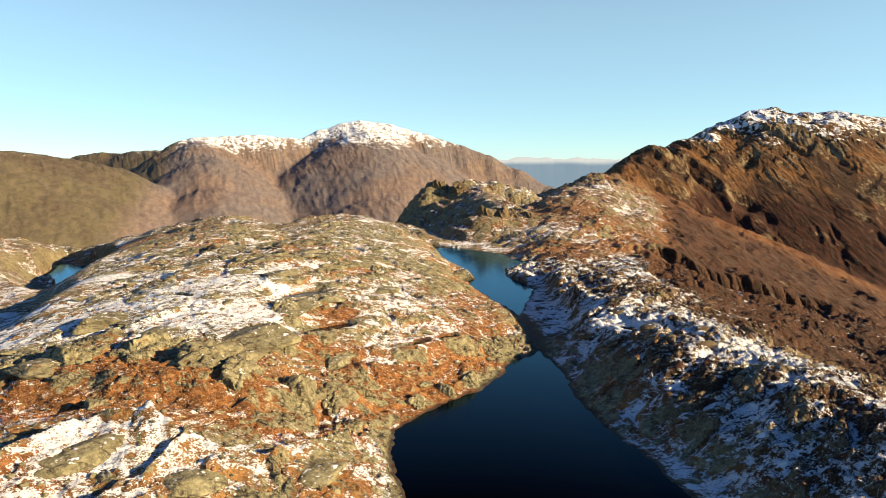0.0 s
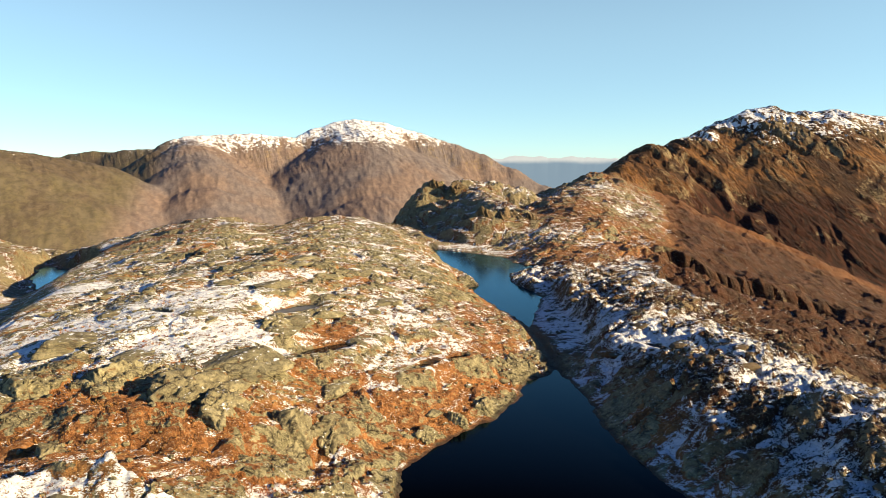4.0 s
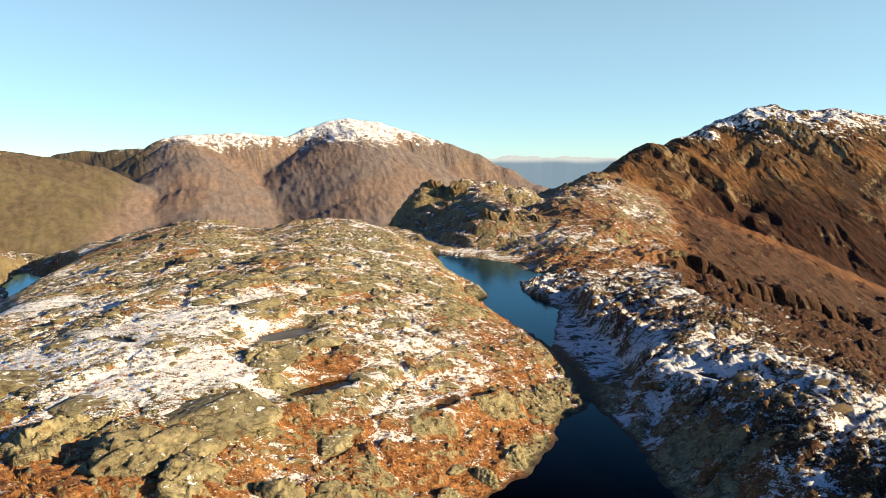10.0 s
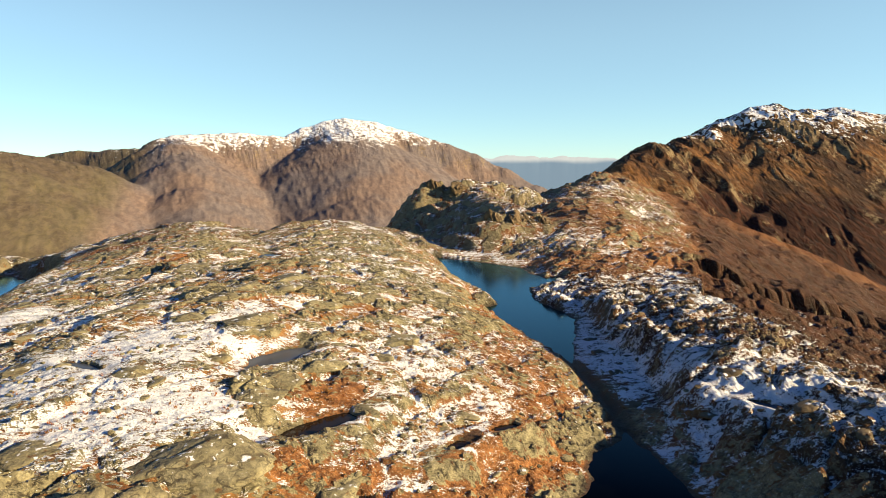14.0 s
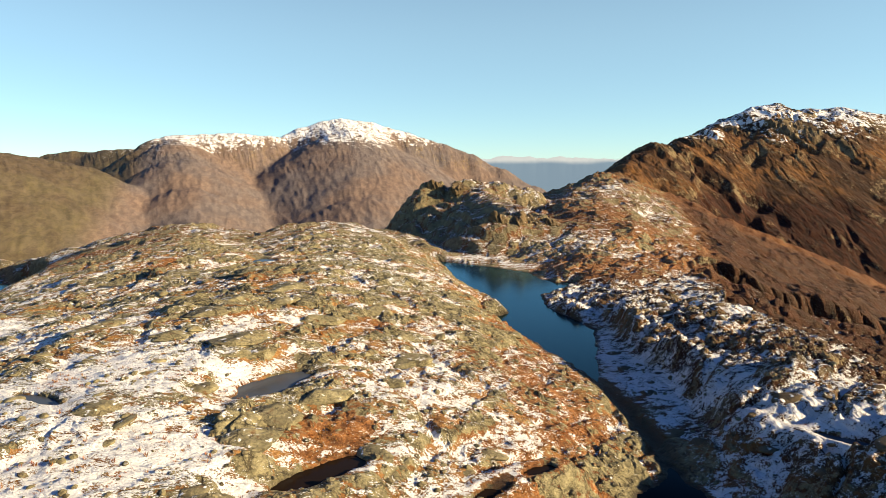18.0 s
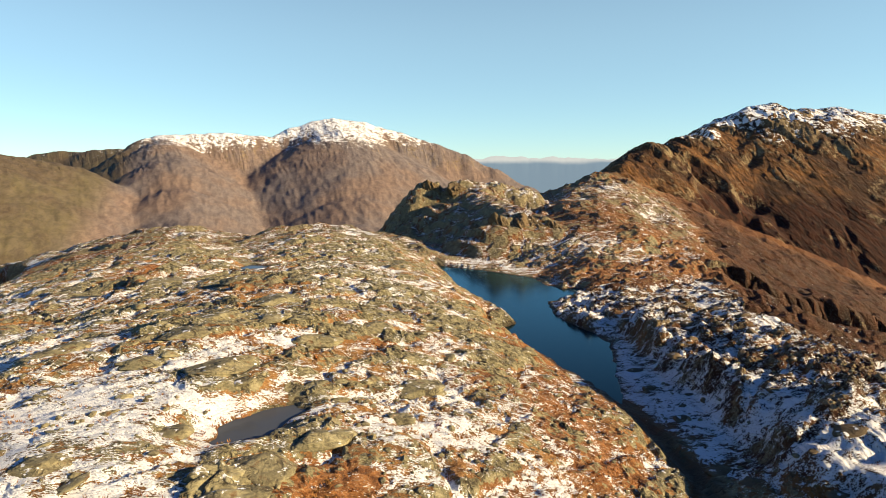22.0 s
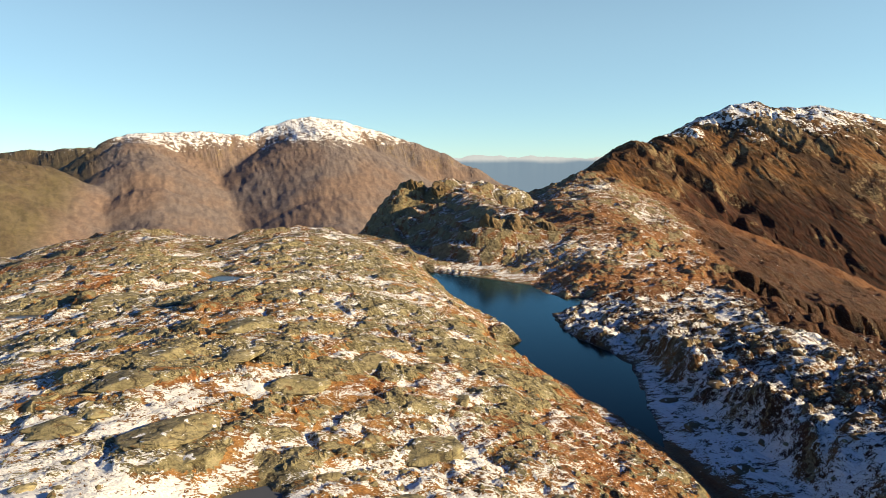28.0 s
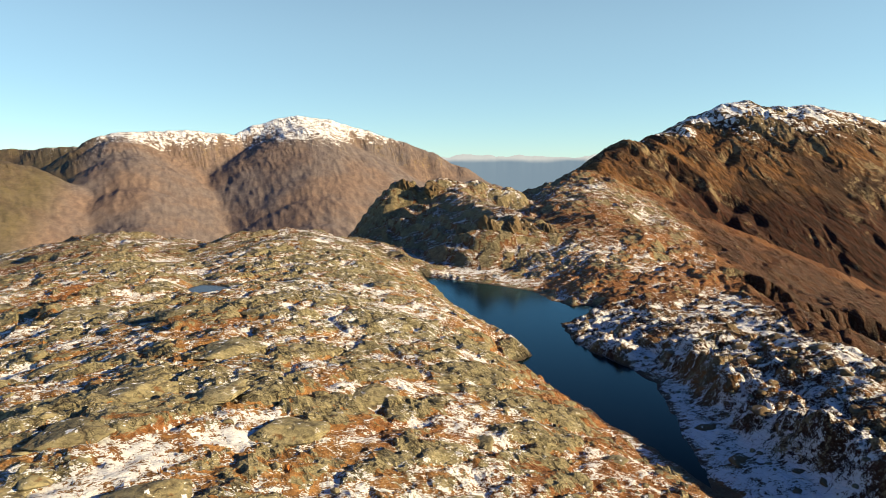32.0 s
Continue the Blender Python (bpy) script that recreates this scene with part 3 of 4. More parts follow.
    return n.finish(colour, n.math("SUBTRACT", 0.92, n.math("MULTIPLY", wet_and_shade, 0.25)), normal, 0.22)


def water_material(name, colour, gloss, rough, ripple):
    """Dark water: a dim body, and over it the sky's reflection, which grows towards grazing."""
    n = Nodes(name)
    normal = n.bump(n.noise(1.3, 3, 0.55, 0.0, n.stretch(1.0, 0.5, 1.0, 0.4)), ripple, 0.06)
    n.finish(colour, 1.0, normal, 0.0)
    sheen = n.tree.nodes.new("ShaderNodeBsdfGlossy")
    n.put(sheen.inputs["Color"], gloss)
    n.put(sheen.inputs["Roughness"], rough)
    n.put(sheen.inputs["Normal"], normal)
    share = n.tree.nodes.new("ShaderNodeFresnel")
    share.inputs["IOR"].default_value = 1.33
    # the clear sky's light is polarised: little of it comes back but towards grazing
    part = n.math("SUBTRACT", n.math("MULTIPLY", share.outputs[0], 1.4), 0.085, True)
    blend = n.tree.nodes.new("ShaderNodeMixShader")
    n.put(blend.inputs[0], part)
    n.put(blend.inputs[1], n.shader.outputs[0])
    n.put(blend.inputs[2], sheen.outputs[0])
    n.put(n.tree.nodes["Material Output"].inputs["Surface"], blend.outputs[0])
    return n.material


GROUND = ground_material()
WATER = water_material("dark_tarn_water", (0.0004, 0.0006, 0.0012), (0.36, 0.75, 1.0), 0.15, 0.10)
PEAT_WATER = water_material("peaty_pool", (0.014, 0.009, 0.006), (0.7, 0.75, 0.8), 0.1, 0.1)
# slate-blue body colour stands in for part of the reflected sky
POOL_WATER = water_material("sky_slate_pool", (0.058, 0.066, 0.082), (0.45, 0.5, 0.56), 0.14, 0.1)

# ---------------------------------------------------------------- the ground, one sheet to the horizon
HUB = (5.0, -60.0)


def rings():
    r, out = 4.0, []
    while r < 4750:
        out.append(r)
        r *= 1 + (0.035 if r < 108 else 0.0023 if r < 395 else 0.0042 if r < 1100 else 0.0065 if r < 3300 else 0.02)
    return np.array(out)


def spokes():
    fine = np.arange(-31.0, 51.0, 0.092)
    rest = np.arange(51.0, 329.0, 2.0)
    return np.radians(np.r_[fine, rest])


def cover(x, y, z, relief, d, close, pool, knob, gully, crag, slope):
    far = np.hypot(x - 20, y - 150)
    rock = 0.15 + 0.8 * np.clip(knob, -0.5, 0.6) + 0.3 * smooth(0.35, 0.9, slope) + 0.2 * fbm(x, y, 30, 2, 120)
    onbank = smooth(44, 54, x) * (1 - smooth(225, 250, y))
    snow = 0.47 + 0.40 * ovals(x, y, DRIFTS) - 0.30 * np.clip(knob, -0.3, 0.6) - 0.03 * relief + 0.16 * fbm(x, y, 26, 3, 130) - 0.22 * smooth(0.5, 1.3, slope) + (0.06 * smooth(130, 165, y) + 0.06) * onbank - 0.16 * smooth(72, 94, x) * (1 - smooth(125, 160, y)) * onbank
    rust = ovals(x, y, RUSSET) + 0.6 * fbm(x, y, 12, 4, 140) + 0.42 - 0.3 * np.clip(knob, -0.4, 0.4)
    snow = snow - 0.22 * ovals(x, y, RUSSET)
    # the bank's cover is darkened to stand for its shade
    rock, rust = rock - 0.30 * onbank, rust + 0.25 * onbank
    brow = smooth(128, 165, y) * (1 - smooth(36, 48, x))
    rock, rust = rock + 0.13 * brow, rust - 0.16 * brow
    rock = rock - 0.24 * ovals(x, y, RUSSET)
    fell_and_shade = 1 - close
    # on the fells snow lies on the tops alone
    top = np.where(far < 1400, smooth(12, 112, z + 30 * fbm(x, y, 50, 5, 150, 0.65)), smooth(30, 205, z + 18 * (1 - smooth(-260, 40, x)) + 50 * fbm(x, 0.6 * y, 110, 4, 151, 0.65)))
    snow = np.where(fell_and_shade > 0, snow * close + (1 - close) * (0.62 * top + 0.17 * top * smooth(1000, 1300, far) - 0.10 - 0.4 * top * np.clip(crag, -0.3, 0.4)), snow)
    rock = rock * close + (1 - close) * (0.28 + 0.9 * np.clip(crag, -0.5, 0.5) + 0.3 * smooth(0.6, 1.1, slope) + 0.15 * top - 0.2 * (1 - smooth(-12, 22, z)))
    rust = rust * close + (1 - close) * (0.46 + 0.5 * fbm(x, y, 140, 4, 160) - 0.3 * gully * (far < 1100) - 0.5 * smooth(30, 90, z) * (far < 1100) + 0.5 * (1 - smooth(-12, 22, z)))
    # shade of the gully between the tarns, put into the ground colour
    gully_shade = 1 - smooth(0.5, 2.8, np.abs(beside(x, y, [(px, py) for px, py, _, _ in GULLY])) + 0.8 * fbm(x, y, 4, 2, 182))
    wet_and_shade = np.maximum(np.maximum(pool * 0.9, gully_shade), (1 - smooth(0.1, 0.9, d)) * (d > -50)) * (z > -60)
    snow = snow - 0.5 * gully_shade
    snow = np.where(d < 1.0, snow - 0.3 * (1.0 - np.clip(d, 0, 1)), snow) - 0.5 * pool
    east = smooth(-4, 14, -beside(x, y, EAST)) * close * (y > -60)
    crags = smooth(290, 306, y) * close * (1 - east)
    # the bank borrows the dark fell colours as painted shade
    fell_and_shade = np.maximum(np.maximum(fell_and_shade, 0.92 * onbank), np.maximum(0.95 * east, 0.4 * crags))
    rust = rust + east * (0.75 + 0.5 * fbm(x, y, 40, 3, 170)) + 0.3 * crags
    snow = snow + 0.04 * smooth(0.5, 1.3, slope) * onbank
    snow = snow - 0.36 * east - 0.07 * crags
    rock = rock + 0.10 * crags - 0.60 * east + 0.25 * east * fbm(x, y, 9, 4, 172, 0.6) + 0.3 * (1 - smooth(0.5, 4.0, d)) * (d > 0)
    snow = np.minimum(snow, 0.59 + 0.17 * ovals(x, y, DRIFTS) + 0.1 * fbm(x, y, 3, 2, 180))
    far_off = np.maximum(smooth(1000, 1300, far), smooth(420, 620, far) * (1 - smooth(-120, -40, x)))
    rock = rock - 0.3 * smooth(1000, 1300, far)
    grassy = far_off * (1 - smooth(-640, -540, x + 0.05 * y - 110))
    return snow, rock, rust, fell_and_shade, wet_and_shade, far_off, close, grassy


def build_ground():
    r, a = rings(), spokes()
    nr, na = len(r), len(a)
    x = (HUB[0] + r[:, None] * np.sin(a)[None]).ravel()
    y = (HUB[1] + r[:, None] * np.cos(a)[None]).ravel()
    z, relief, d, close, pool, knob, gully, crag = height(x, y)
    grid = z.reshape(nr, na)
    slope_r = np.gradient(grid, axis=0) / np.gradient(r)[:, None]
    slope_a = (np.roll(grid, -1, 1) - np.roll(grid, 1, 1)) / (r[:, None] * np.maximum(1e-4, (np.roll(a, -1) - np.roll(a, 1)) % (2 * math.pi))[None])
    slope = np.hypot(slope_r, slope_a).ravel()
    layers = cover(x, y, z, relief, d, close, pool, knob, gully, crag, slope)
    i = (np.arange(nr - 1)[:, None] * na + np.arange(na)[None]).ravel()
    j = (np.arange(nr - 1)[:, None] * na + (np.arange(na)[None] + 1) % na).ravel()
    quads = np.stack([i, i + na, j + na, j], 1)[:, ::-1]
    mesh = bpy.data.meshes.new("ground")
    mesh.vertices.add(nr * na)
    mesh.vertices.foreach_set("co", np.stack([x, y, z], 1).ravel())
    mesh.loops.add(quads.size)
    mesh.loops.foreach_set("vertex_index", quads.ravel().astype(np.int32))
    mesh.polygons.add(len(quads))
    mesh.polygons.foreach_set("loop_start", np.arange(0, quads.size, 4, dtype=np.int32))
    mesh.polygons.foreach_set("loop_total", np.full(len(quads), 4, np.int32))
    mesh.update(calc_edges=True)
    bare = layers[1][quads[:, 0]] > 0.16
    mesh.polygons.foreach_set("use_smooth", ~bare)
    for name, values in zip(("snow", "rock", "rust", "fell_and_shade", "wet_and_shade", "distant", "closeness", "grassy"), layers):
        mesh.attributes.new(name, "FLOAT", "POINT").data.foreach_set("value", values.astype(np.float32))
    mesh.materials.append(GROUND)
    return tagged(new("ground", mesh), "rocky fellside of grey rock, russet grass and patchy snow", "ground", kind="structure")


ground = build_ground()


def sheet(name, points, z, material, label, category):
    bm = bmesh.new()
    bm.faces.new([bm.verts.new((px, py, z)) for px, py in points])
    bmesh.ops.triangulate(bm, faces=bm.faces[:])
    bmesh.ops.recalc_face_normals(bm, faces=bm.faces[:])
    if bm.faces[:][0].normal.z < 0:
        bmesh.ops.reverse_faces(bm, faces=bm.faces[:])
    mesh = bpy.data.meshes.new(name)
    bm.to_mesh(mesh)
    bm.free()
    mesh.materials.append(material)
    return tagged(new(name, mesh), label, category, kind="structure")


def widened(points, by):
    out = []
    for k, (px, py) in enumerate(points):
        (ax, ay), (bx, by_) = points[k - 1], points[(k + 1) % len(points)]
        nx, ny = -(by_ - ay), bx - ax
        n = math.hypot(nx, ny) or 1
        out.append((px + by * nx / n, py + by * ny / n))
    return out


sheet("water", widened(TARN, 1.8), 0.0, WATER, "long still blue tarn between rocky banks", "tarn")
sheet("water", widened(NEAR_TARN, 1.8), 0.0, WATER, "still black tarn under the rocky knoll", "tarn")
for px, py, a, b, turn, level in POOLS:
    ct, st = math.cos(radians(turn)), math.sin(radians(turn))
    ring = [(px + 1.3 * (a * math.cos(k * 0.2618) * ct - b * math.sin(k * 0.2618) * st), py + 1.3 * (a * math.cos(k * 0.2618) * st + b * math.sin(k * 0.2618) * ct)) for k in range(24)]
    if a * b > 200:
        sheet("water", ring, level, WATER, "blue tarn below the western shelf", "tarn")
    else:
        sheet("water", ring, level, PEAT_WATER if -14 < px < 23 and py < 113.5 else POOL_WATER, "small peaty pool among rocks and snow", "pool")


# ---------------------------------------------------------------- the farthest hills, their haze painted as a glow
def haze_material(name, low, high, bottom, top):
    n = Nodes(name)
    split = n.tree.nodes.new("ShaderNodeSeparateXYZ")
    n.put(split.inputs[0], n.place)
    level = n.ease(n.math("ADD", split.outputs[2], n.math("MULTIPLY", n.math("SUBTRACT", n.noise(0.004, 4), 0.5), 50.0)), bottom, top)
    # haze blue is put into the colour, which glows faintly
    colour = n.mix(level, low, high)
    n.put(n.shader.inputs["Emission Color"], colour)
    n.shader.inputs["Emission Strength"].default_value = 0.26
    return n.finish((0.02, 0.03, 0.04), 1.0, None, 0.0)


def far_hills():
    """A low plateau on the skyline with snow on its tops, five kilometres off."""
    a = np.radians(np.arange(-70.0, 90.0, 0.12))
    crest_z = 82 + 34 * fbm(a * 900, a * 0, 70, 6, 300, 0.6) + 20 * np.exp(-((np.degrees(a) - 18.5) / 3.0) ** 2)
    verts, faces = [], []
    for k, angle in enumerate(a):
        for r, z in ((4500, -320), (4560, -60), (4640, crest_z[k] * 0.7), (4700, crest_z[k]), (4740, -200)):
            verts.append((5 + r * math.sin(angle), 60 + r * math.cos(angle), z))
        if k:
            b = 5 * k
            faces += [(b - 5 + i, b + i, b + i + 1, b - 4 + i) for i in range(4)]
    mesh = bpy.data.meshes.new("backdrop")
    mesh.from_pydata(verts, [], faces)
    mesh.materials.append(haze_material("glowing_haze_hills", (0.29, 0.41, 0.55), (0.88, 0.90, 0.92), 36, 78))
    mesh.shade_smooth()
    return tagged(new("backdrop", mesh), "plateau with painted, glowing blue haze and snow along its skyline", "distant hills", kind="structure")


far_hills()


# ---------------------------------------------------------------- outcrops and boulders
def rock_material(name, hue, share):
    n = Nodes(name)
    info = n.tree.nodes.new("ShaderNodeObjectInfo")
    n.place = n.tree.nodes.new("ShaderNodeNewGeometry").outputs["Position"]
    fine = n.noise(2.4, 6, 0.62, 0.5)
    grain = n.noise(9.0, 5, 0.65)
    tone = n.mix(share, rock_colour(n, fine), hue)
    tone = n.mix(n.math("MULTIPLY", info.outputs["Random"], 0.35), tone, (0.075, 0.06, 0.038))
    moss = n.mix(n.ease(n.noise(0.8, 4), 0.60, 0.72), tone, (0.11, 0.055, 0.022))
    tilt = n.tree.nodes.new("ShaderNodeSeparateXYZ")
    n.put(tilt.inputs[0], n.tree.nodes.new("ShaderNodeNewGeometry").outputs["Normal"])
    lying = n.math("ADD", n.math("MULTIPLY", tilt.outputs[2], 0.35), n.math("MULTIPLY", n.math("SUBTRACT", n.noise(1.1, 5, 0.6), 0.5), 1.4))
    colour = n.mix(n.ease(lying, 0.47, 0.55), moss, snow_colour(n))
    normal = n.bump(n.math("SUBTRACT", n.math("ADD", fine, n.math("MULTIPLY", grain, 0.3)), n.math("MULTIPLY", seams(n), 0.5)), 0.9, 0.16)
    return n.finish(colour, 0.9, normal, 0.25)


ROCK = rock_material("lichened_rock", (0.2, 0.17, 0.10), 0.0)
# brown rock of the far crags; on the bank's boulders it paints shade
DARK_ROCK = rock_material("dark_fell_and_shade_rock", (0.085, 0.052, 0.026), 0.8)


def rock_mesh(seed, detail, material):
    """An ice-worn block: a ball cut by planes, its edges blunted and its faces pitted."""
    rng = np.random.RandomState(seed)
    bm = bmesh.new()
    bmesh.ops.create_icosphere(bm, subdivisions=detail, radius=1.0)
    co = np.array([v.co[:] for v in bm.verts])
    planes = rng.normal(size=(26, 3))
    planes /= np.linalg.norm(planes, axis=1)[:, None]
    reach = rng.uniform(0.62, 0.98, 26)
    facing = np.maximum(co @ planes.T, 0.05)
    r = ((reach / facing) ** -48).sum(1) ** (-1 / 48)
    r = np.minimum(r, 1.25)
    a = np.arctan2(co[:, 1], co[:, 0])
    r = r * (1 + 0.045 * fbm(co[:, 0] + seed, co[:, 1] + 0.7 * co[:, 2], 0.7, 4, seed) + 0.025 * fbm(a * 2, co[:, 2] * 3, 0.2, 2, seed + 9))
    groove = np.abs(perlin(co[:, 0] * 1.6 + 3 * co[:, 2] + seed, co[:, 1] * 1.6 - co[:, 2], seed + 20))
    r = r * (1 - 0.10 * (1 - np.clip(groove / 0.07, 0, 1)))
    co = co * r[:, None] * np.array([1.25, 0.85, 0.62])
    for v, c in zip(bm.verts, co):
        v.co = c
    mesh = bpy.data.meshes.new("rock")
    bm.to_mesh(mesh)
    bm.free()
    mesh.shade_smooth()
    mesh.materials.append(material)
    return mesh


def crag_mesh(seed, material, detail=5):
    """A standing crag: upright ribs and fissures under a broken top."""
    rng = np.random.RandomState(seed)
    bm = bmesh.new()
    bmesh.ops.create_icosphere(bm, subdivisions=detail, radius=1.0)
    co = np.array([v.co[:] for v in bm.verts])
    planes = rng.normal(size=(15, 3)) * np.array([1, 1, 0.35])
    planes[:3] = (0.1, -0.2, 1), (-0.3, -0.4, 0.8), (0.35, -0.2, 0.9)
    planes /= np.linalg.norm(planes, axis=1)[:, None]
    reach = rng.uniform(0.62, 0.95, 15)
    r = np.minimum(((reach / np.maximum(co @ planes.T, 0.05)) ** -26).sum(1) ** (-1 / 26), 1.2)
    a = np.arctan2(co[:, 1], co[:, 0]) + 0.25 * co[:, 2]
    f1, seam, tall, lean = blocks(a * 5.5 + 0.8 * perlin(a * 3, co[:, 2] * 2, seed), co[:, 2] * 1.5, 1.0, seed)
    r = r * (1 + 0.16 * (tall - 0.5) + 0.14 * lean - 0.16 * (1 - np.clip(seam / 0.12, 0, 1)) + 0.05 * fbm(co[:, 0] * 2 + seed, co[:, 1] * 2 + co[:, 2], 0.8, 4, seed, 0.6))
    co = co * r[:, None] * np.array([1.15, 0.9, 0.95])
    for v, c in zip(bm.verts, co):
        v.co = c
    mesh = bpy.data.meshes.new("crag")
    bm.to_mesh(mesh)
    bm.free()
    mesh.shade_smooth()
    mesh.materials.append(material)
    return mesh


SHAPES = [rock_mesh(40 + k, 3, ROCK) for k in range(10)]
# boulders for the bank, their shade put into the rock colour
SHADED_SHAPES = [rock_mesh(60 + k, 3, DARK_ROCK) for k in range(6)]
BROAD = [rock_mesh(140 + k, 5, ROCK) for k in range(10)]
FACES = [crag_mesh(340 + k, ROCK) for k in range(5)]
DARK_FACES = [crag_mesh(370 + k, DARK_ROCK) for k in range(4)]


def level_at(x, y):
    return float(height(np.array([x], float), np.array([y], float))[0][0])


def place_rock(name, label, x, y, z, size, turn, lean, shape, squat=1.0):
    ob = new(name, DARK_FACES[shape % 4] if label.startswith("dark") else FACES[shape % 5])
    ob.matrix_basis = Matrix.LocRotScale((x, y, z), Euler((radians(lean), radians(lean * 0.6), radians(turn))), (size, size, size * squat))
    return tagged(ob, label, "rock", "rocks of the knoll")


# The bare crags along the knoll's front and the single rocks that stand out: place, half size, turn, lean, shape, height.
CRAGS = [(-17, 91.5, 5.8, 20, 10, 0, 0.8), (-12, 89.5, 3.6, 70, 12, 1, 0.9), (-5, 89.5, 3.3, 160, 14, 2, 1.1), (1.2, 92, 3.9, 40, 14, 3, 1.1), (-28.5, 83, 2.6, 75, 10, 4, 1.1),
         (-26.5, 96, 3.4, 220, 8, 1, 0.9), (-36, 95, 4.6, 130, 6, 2, 0.7), (14, 96.5, 2.2, 50, 12, 3, 1.0), (19, 101, 2.4, 110, 12, 4, 1.0), (24.5, 105, 2.2, 200, 12, 0, 1.0), (-7.2, 116.5, 3.6, 35, 6, 2, 0.75), (31.3, 175.5, 1.8, 20, 5, 3, 0.8),
         (-2, 70, 3.6, 10, 5, 4, 0.55), (-34, 72, 4.5, 25, 6, 0, 0.5)]
# Broad ice-worn slabs of the knoll: place, half length, turn, height over length, shape.
SLABS = [(-12.1, 100, 6.2, 30, 0.55, 0), (1.4, 100.1, 3.0, 60, 0.6, 1), (-7.1, 113.6, 3.3, 20, 0.55, 2), (-34.3, 124.4, 2.8, 35, 0.45, 3), (-25.6, 102.8, 3.6, 15, 0.5, 4), (-20.3, 118, 2.4, 40, 0.5, 5),
         (-14.8, 147.5, 3.0, 20, 0.45, 7), (-8.8, 138.9, 3.4, 30, 0.5, 8), (1.6, 123.7, 3.2, 40, 0.5, 9), (-5.8, 118, 3.4, 25, 0.5, 0), (12.6, 138.7, 3.4, 15, 0.55, 1), (-18.5, 141.1, 2.6, 30, 0.45, 2),
         (-29.7, 147.4, 3.8, 25, 0.45, 3), (-4.6, 153.2, 2.6, 35, 0.5, 4), (-38, 92, 4.6, 20, 0.5, 5), (-35.1, 111.2, 5.2, 28, 0.45, 6), (-5.1, 173.8, 3.8, 20, 0.45, 7), (-12.4, 157.1, 4.0, 30, 0.5, 8),
         (1.7, 148.7, 3.5, 25, 0.5, 9), (8.9, 158.4, 3.0, 40, 0.5, 0), (-31, 214, 5.5, 50, 0.5, 1), (-12.1, 197.7, 4.6, 20, 0.45, 2), (-26, 68.5, 4.2, 20, 0.5, 3), (-1.5, 68.5, 3.8, 40, 0.5, 4), (-14, 64.5, 3.6, 15, 0.5, 5)]
# The dark rock walls on the apron's side and across the end of the tarn.
WALLS = [(72, 321, 5.5, 10, 4, 4, 1.2), (80, 319, 6.5, 130, 5, 0, 1.2), (88, 318, 6.5, 250, 6, 1, 1.25), (96, 318, 6.5, 20, 4, 2, 1.2), (104, 317, 5, 80, 4, 3, 1.1), (76, 452, 7, 15, 4, 4, 1.0), (82, 472, 8, 140, 4, 0, 1.0), (64, 440, 6, 210, 4, 1, 0.8), (98, 462, 7, 30, 4, 2, 0.9), (112, 470, 7, 90, 4, 3, 0.7)]
for x, y, size, turn, lean, shape, squat in WALLS:
    place_rock("rock_crag", "dark steep crag of fissured rock above russet grass", x, y, level_at(x, y) - 0.62 * size * squat, size, turn, lean, shape, squat)
for x, y, size, turn, lean, shape, squat in CRAGS:
    place_rock("rock_crag", "large bare grey-green crag with cracked, ice-worn faces", x, y, level_at(x, y) - 0.5 * size * squat, size, turn, lean, shape, squat)

for x, y, size, turn, squat, shape in SLABS:
    ob = new("rock_outcrop", BROAD[shape])
    ob.matrix_basis = Matrix.LocRotScale((x, y, level_at(x, y) - 0.10 * size), Euler((radians(7 - shape), radians(shape - 5), radians(turn))), (size, size, size * squat))
    tagged(ob, "broad ice-worn outcrop of cracked olive-grey rock", "rock", "rocks of the knoll")


def scatter(count, seed, box, sizes, name, label, group, shapes):
    """Rocks that come through the turf where the ground is rocky."""
    rng = np.random.RandomState(seed)
    x, y = rng.uniform(box[0], box[1], count * 12), rng.uniform(box[2], box[3], count * 12)
    z, relief, d, close, pool, rocky, _, _ = height(x, y)
    good = np.flatnonzero((d > 2.5) & (pool < 0.05) & (rocky > -0.05))
    taken = []
    for k in good:
        size = sizes[0] + (sizes[1] - sizes[0]) * rng.rand() ** 2.2
        if any(math.hypot(x[k] - tx, y[k] - ty) < 1.5 * (size + ts) for tx, ty, ts in taken):
            continue
        taken.append((x[k], y[k], size))
        ob = new(name, shapes[rng.randint(len(shapes))])
        ob.matrix_basis = Matrix.LocRotScale((x[k], y[k], z[k] - 0.16 * size), Euler((radians(rng.uniform(-12, 12)), radians(rng.uniform(-12, 12)), radians(24 + rng.normal() * 28))),
                                             (size, size * rng.uniform(0.7, 1.1), size * rng.uniform(0.42, 0.72)))
        tagged(ob, label, "rock", group)
        if len(taken) >= count:
            break


scatter(250, 5, (-50, 40, 86, 235), (0.6, 2.4), "rock_outcrop", "weathered olive-grey rock outcrop breaking through turf and snow", "outcrops on the knoll", SHAPES)
scatter(130, 6, (47, 98, 62, 222), (0.6, 2.2), "boulder", "boulder on the shaded snowy bank, coloured dark grey-brown for the shade", "boulders on the bank", SHADED_SHAPES)


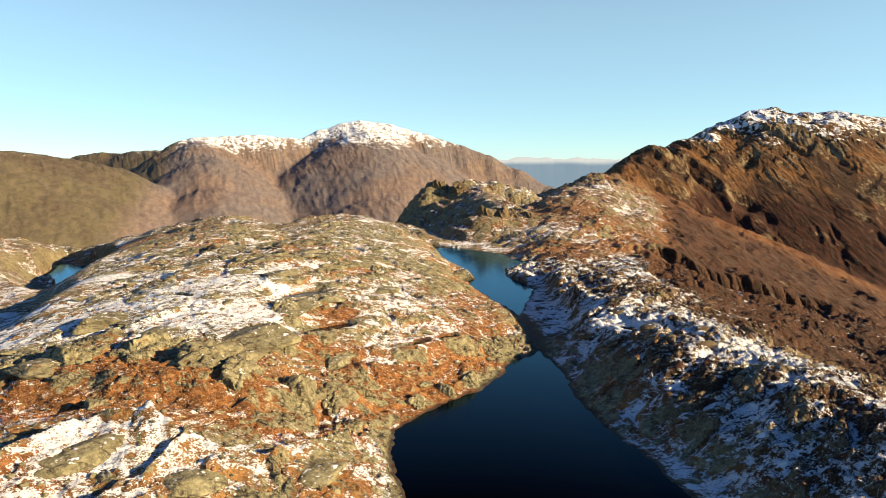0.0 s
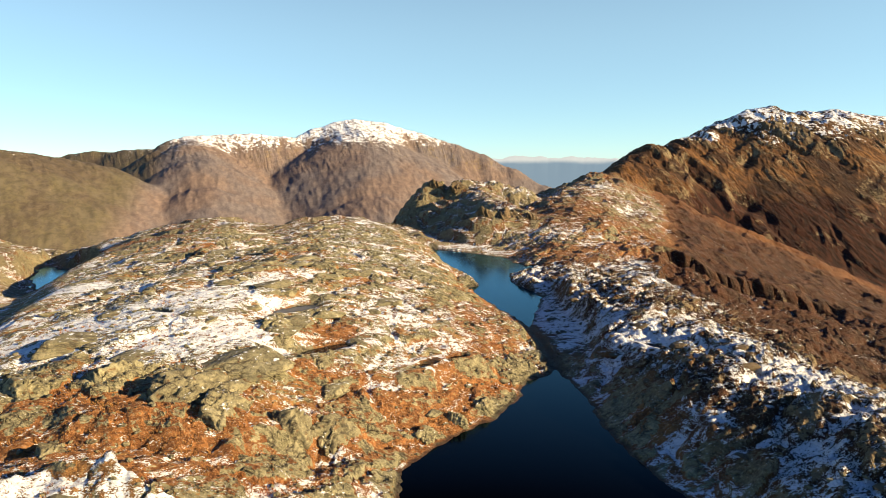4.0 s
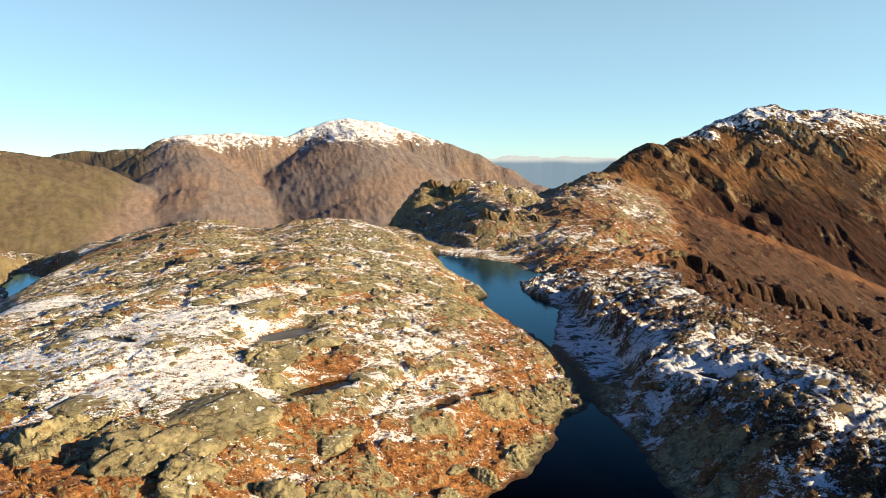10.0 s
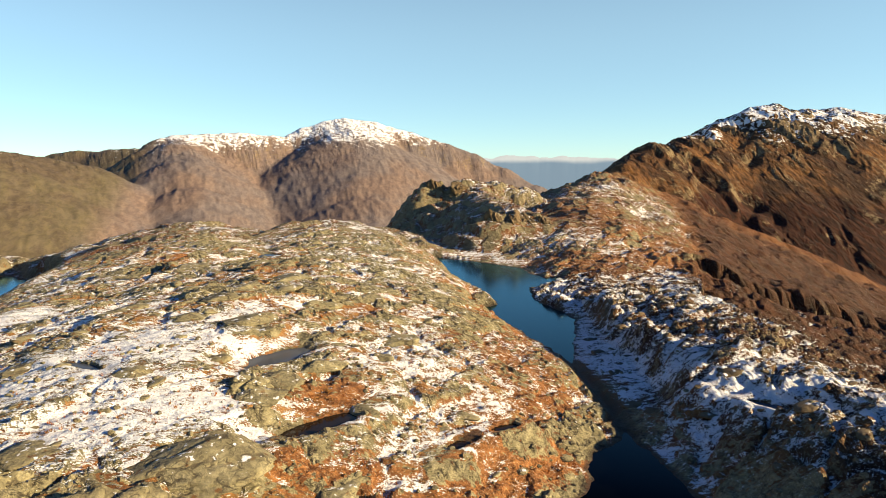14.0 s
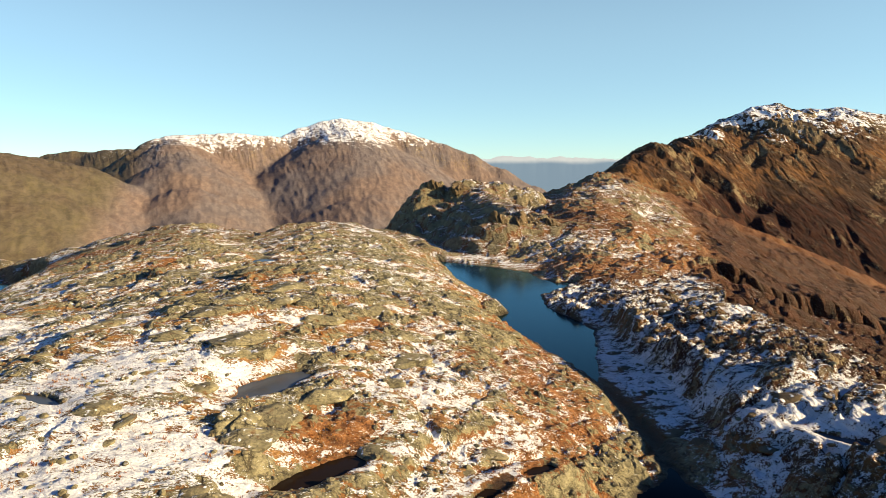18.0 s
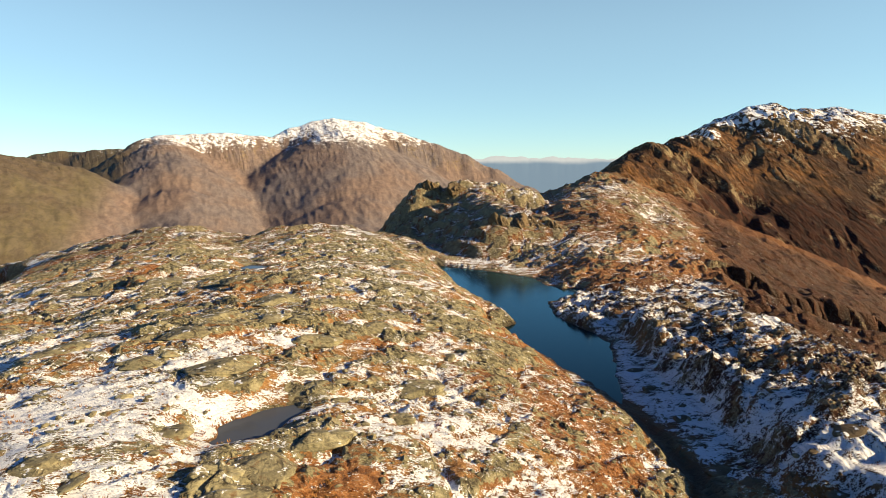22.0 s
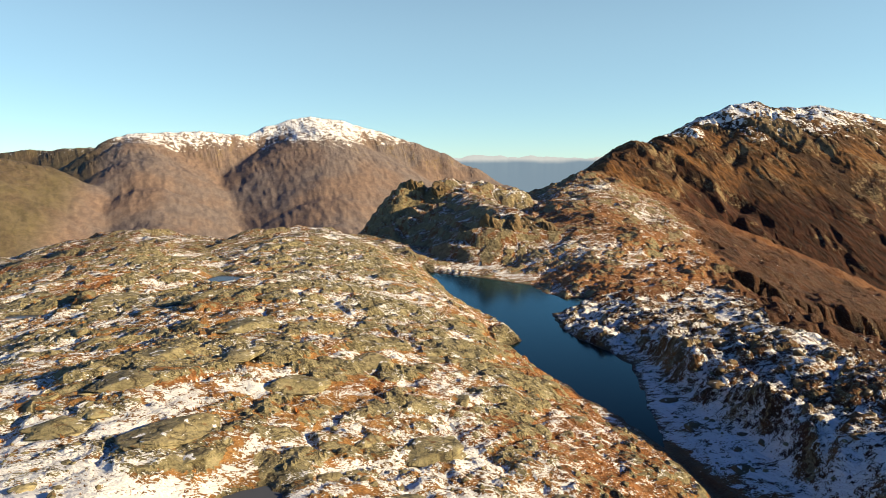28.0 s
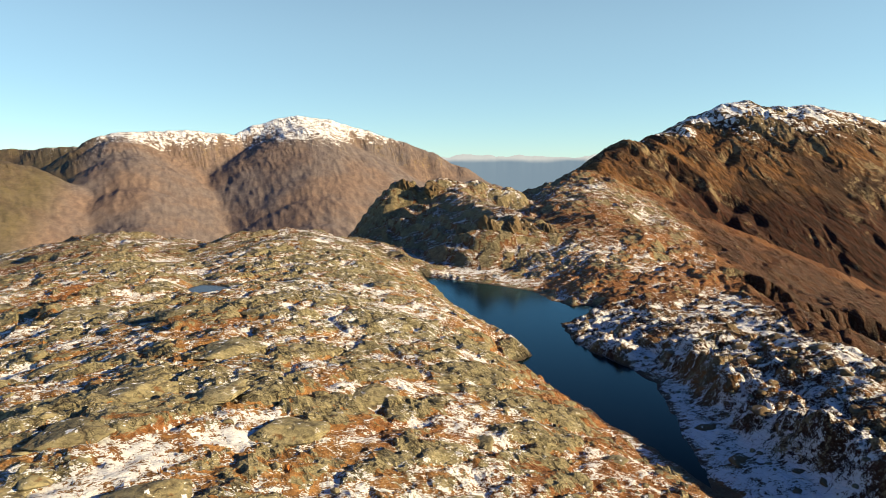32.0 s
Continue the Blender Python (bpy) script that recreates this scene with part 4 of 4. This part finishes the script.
# ---------------------------------------------------------------- what nobody could count: bent grass and loose stones
def grass_material():
    n = Nodes("dead_bent_grass")
    n.place = n.tree.nodes.new("ShaderNodeNewGeometry").outputs["Position"]
    island = n.tree.nodes.new("ShaderNodeNewGeometry").outputs["Random Per Island"]
    straw = n.mix(island, (0.17, 0.080, 0.026), (0.36, 0.190, 0.070))
    russet = n.mix(island, (0.15, 0.046, 0.014), (0.36, 0.130, 0.038))
    return n.finish(n.mix(n.ease(n.noise(0.16, 4, 0.6), 0.44, 0.58), straw, russet), 0.95, None, 0.1)


def strewn(name, count, seed, boxes, wanted, shapes, sizes, material, label, category):
    """Many small shapes on the ground in one mesh: shapes are (points, faces), laid where wanted() allows."""
    rng = np.random.RandomState(seed)
    xs, ys = [], []
    for x0, x1, y0, y1, share in boxes:
        xs.append(rng.uniform(x0, x1, int(count * share)))
        ys.append(rng.uniform(y0, y1, int(count * share)))
    x, y = np.concatenate(xs), np.concatenate(ys)
    z, relief, d, close, pool, rocky, _, _ = height(x, y)
    keep = np.flatnonzero((d > 0.6) & (pool < 0.02) & wanted(x, y, rocky, relief, rng.rand(len(x))))
    verts, faces, base = [], [], 0
    for k in keep:
        points, corners = shapes[rng.randint(len(shapes))]
        size = sizes[0] + (sizes[1] - sizes[0]) * rng.rand() ** 2.5
        a = rng.uniform(0, 6.283)
        ca, sa = math.cos(a) * size, math.sin(a) * size
        turned = np.stack([points[:, 0] * ca - points[:, 1] * sa + x[k], points[:, 0] * sa + points[:, 1] * ca + y[k], points[:, 2] * size * rng.uniform(0.7, 1.2) + z[k]], 1)
        verts.append(turned)
        faces.append(corners + base)
        base += len(points)
    verts, faces = np.concatenate(verts), np.concatenate(faces)
    mesh = bpy.data.meshes.new(name)
    mesh.from_pydata(verts.tolist(), [], faces.tolist())
    mesh.materials.append(material)
    return tagged(new(name, mesh), label, category, kind="stuff")


def tuft_shape(seed):
    """A tussock: blades that lean out from one foot."""
    rng = np.random.RandomState(seed)
    points, corners = [], []
    for k in range(7):
        a, out, up = k * 0.9 + rng.uniform(-0.4, 0.4), rng.uniform(0.5, 1.0), rng.uniform(0.5, 1.0)
        ca, sa = math.cos(a), math.sin(a)
        b = len(points)
        points += [(0.25 * ca - 0.16 * sa, 0.25 * sa + 0.16 * ca, -0.15), (0.25 * ca + 0.16 * sa, 0.25 * sa - 0.16 * ca, -0.15), (out * ca, out * sa, up)]
        corners.append((b, b + 1, b + 2))
    return np.array(points), np.array(corners)


def stone_shape(seed):
    """A small angular stone."""
    rng = np.random.RandomState(seed)
    bm = bmesh.new()
    bmesh.ops.create_icosphere(bm, subdivisions=1, radius=1.0)
    points = np.array([v.co[:] for v in bm.verts]) * rng.uniform(0.65, 1.25, (12, 1)) * np.array([1.2, 0.85, 0.6]) + np.array([0, 0, 0.12])
    corners = np.array([[v.index for v in f.verts] for f in bm.faces])
    bm.free()
    return points, corners


TUFTS, STONES = [tuft_shape(900 + k) for k in range(8)], [stone_shape(950 + k) for k in range(10)]
strewn("grass", 100000, 31, [(-45, 40, 62, 130, 0.55), (-45, 46, 130, 260, 0.35), (55, 105, 70, 225, 0.10)],
       lambda x, y, rocky, relief, chance: (rocky < 0.12) & (chance < 0.10 + 0.9 * ovals(x, y, RUSSET)), TUFTS, (0.16, 0.42), grass_material(),
       "tussocks of dead straw and russet bent grass", "grass")
strewn("stones", 5000, 32, [(-45, 40, 62, 140, 0.5), (-45, 46, 140, 260, 0.2), (46, 100, 64, 225, 0.3)],
       lambda x, y, rocky, relief, chance: rocky > -0.25, STONES, (0.12, 0.5), ROCK,
       "loose grey stones that stick out of turf and snow", "stones")
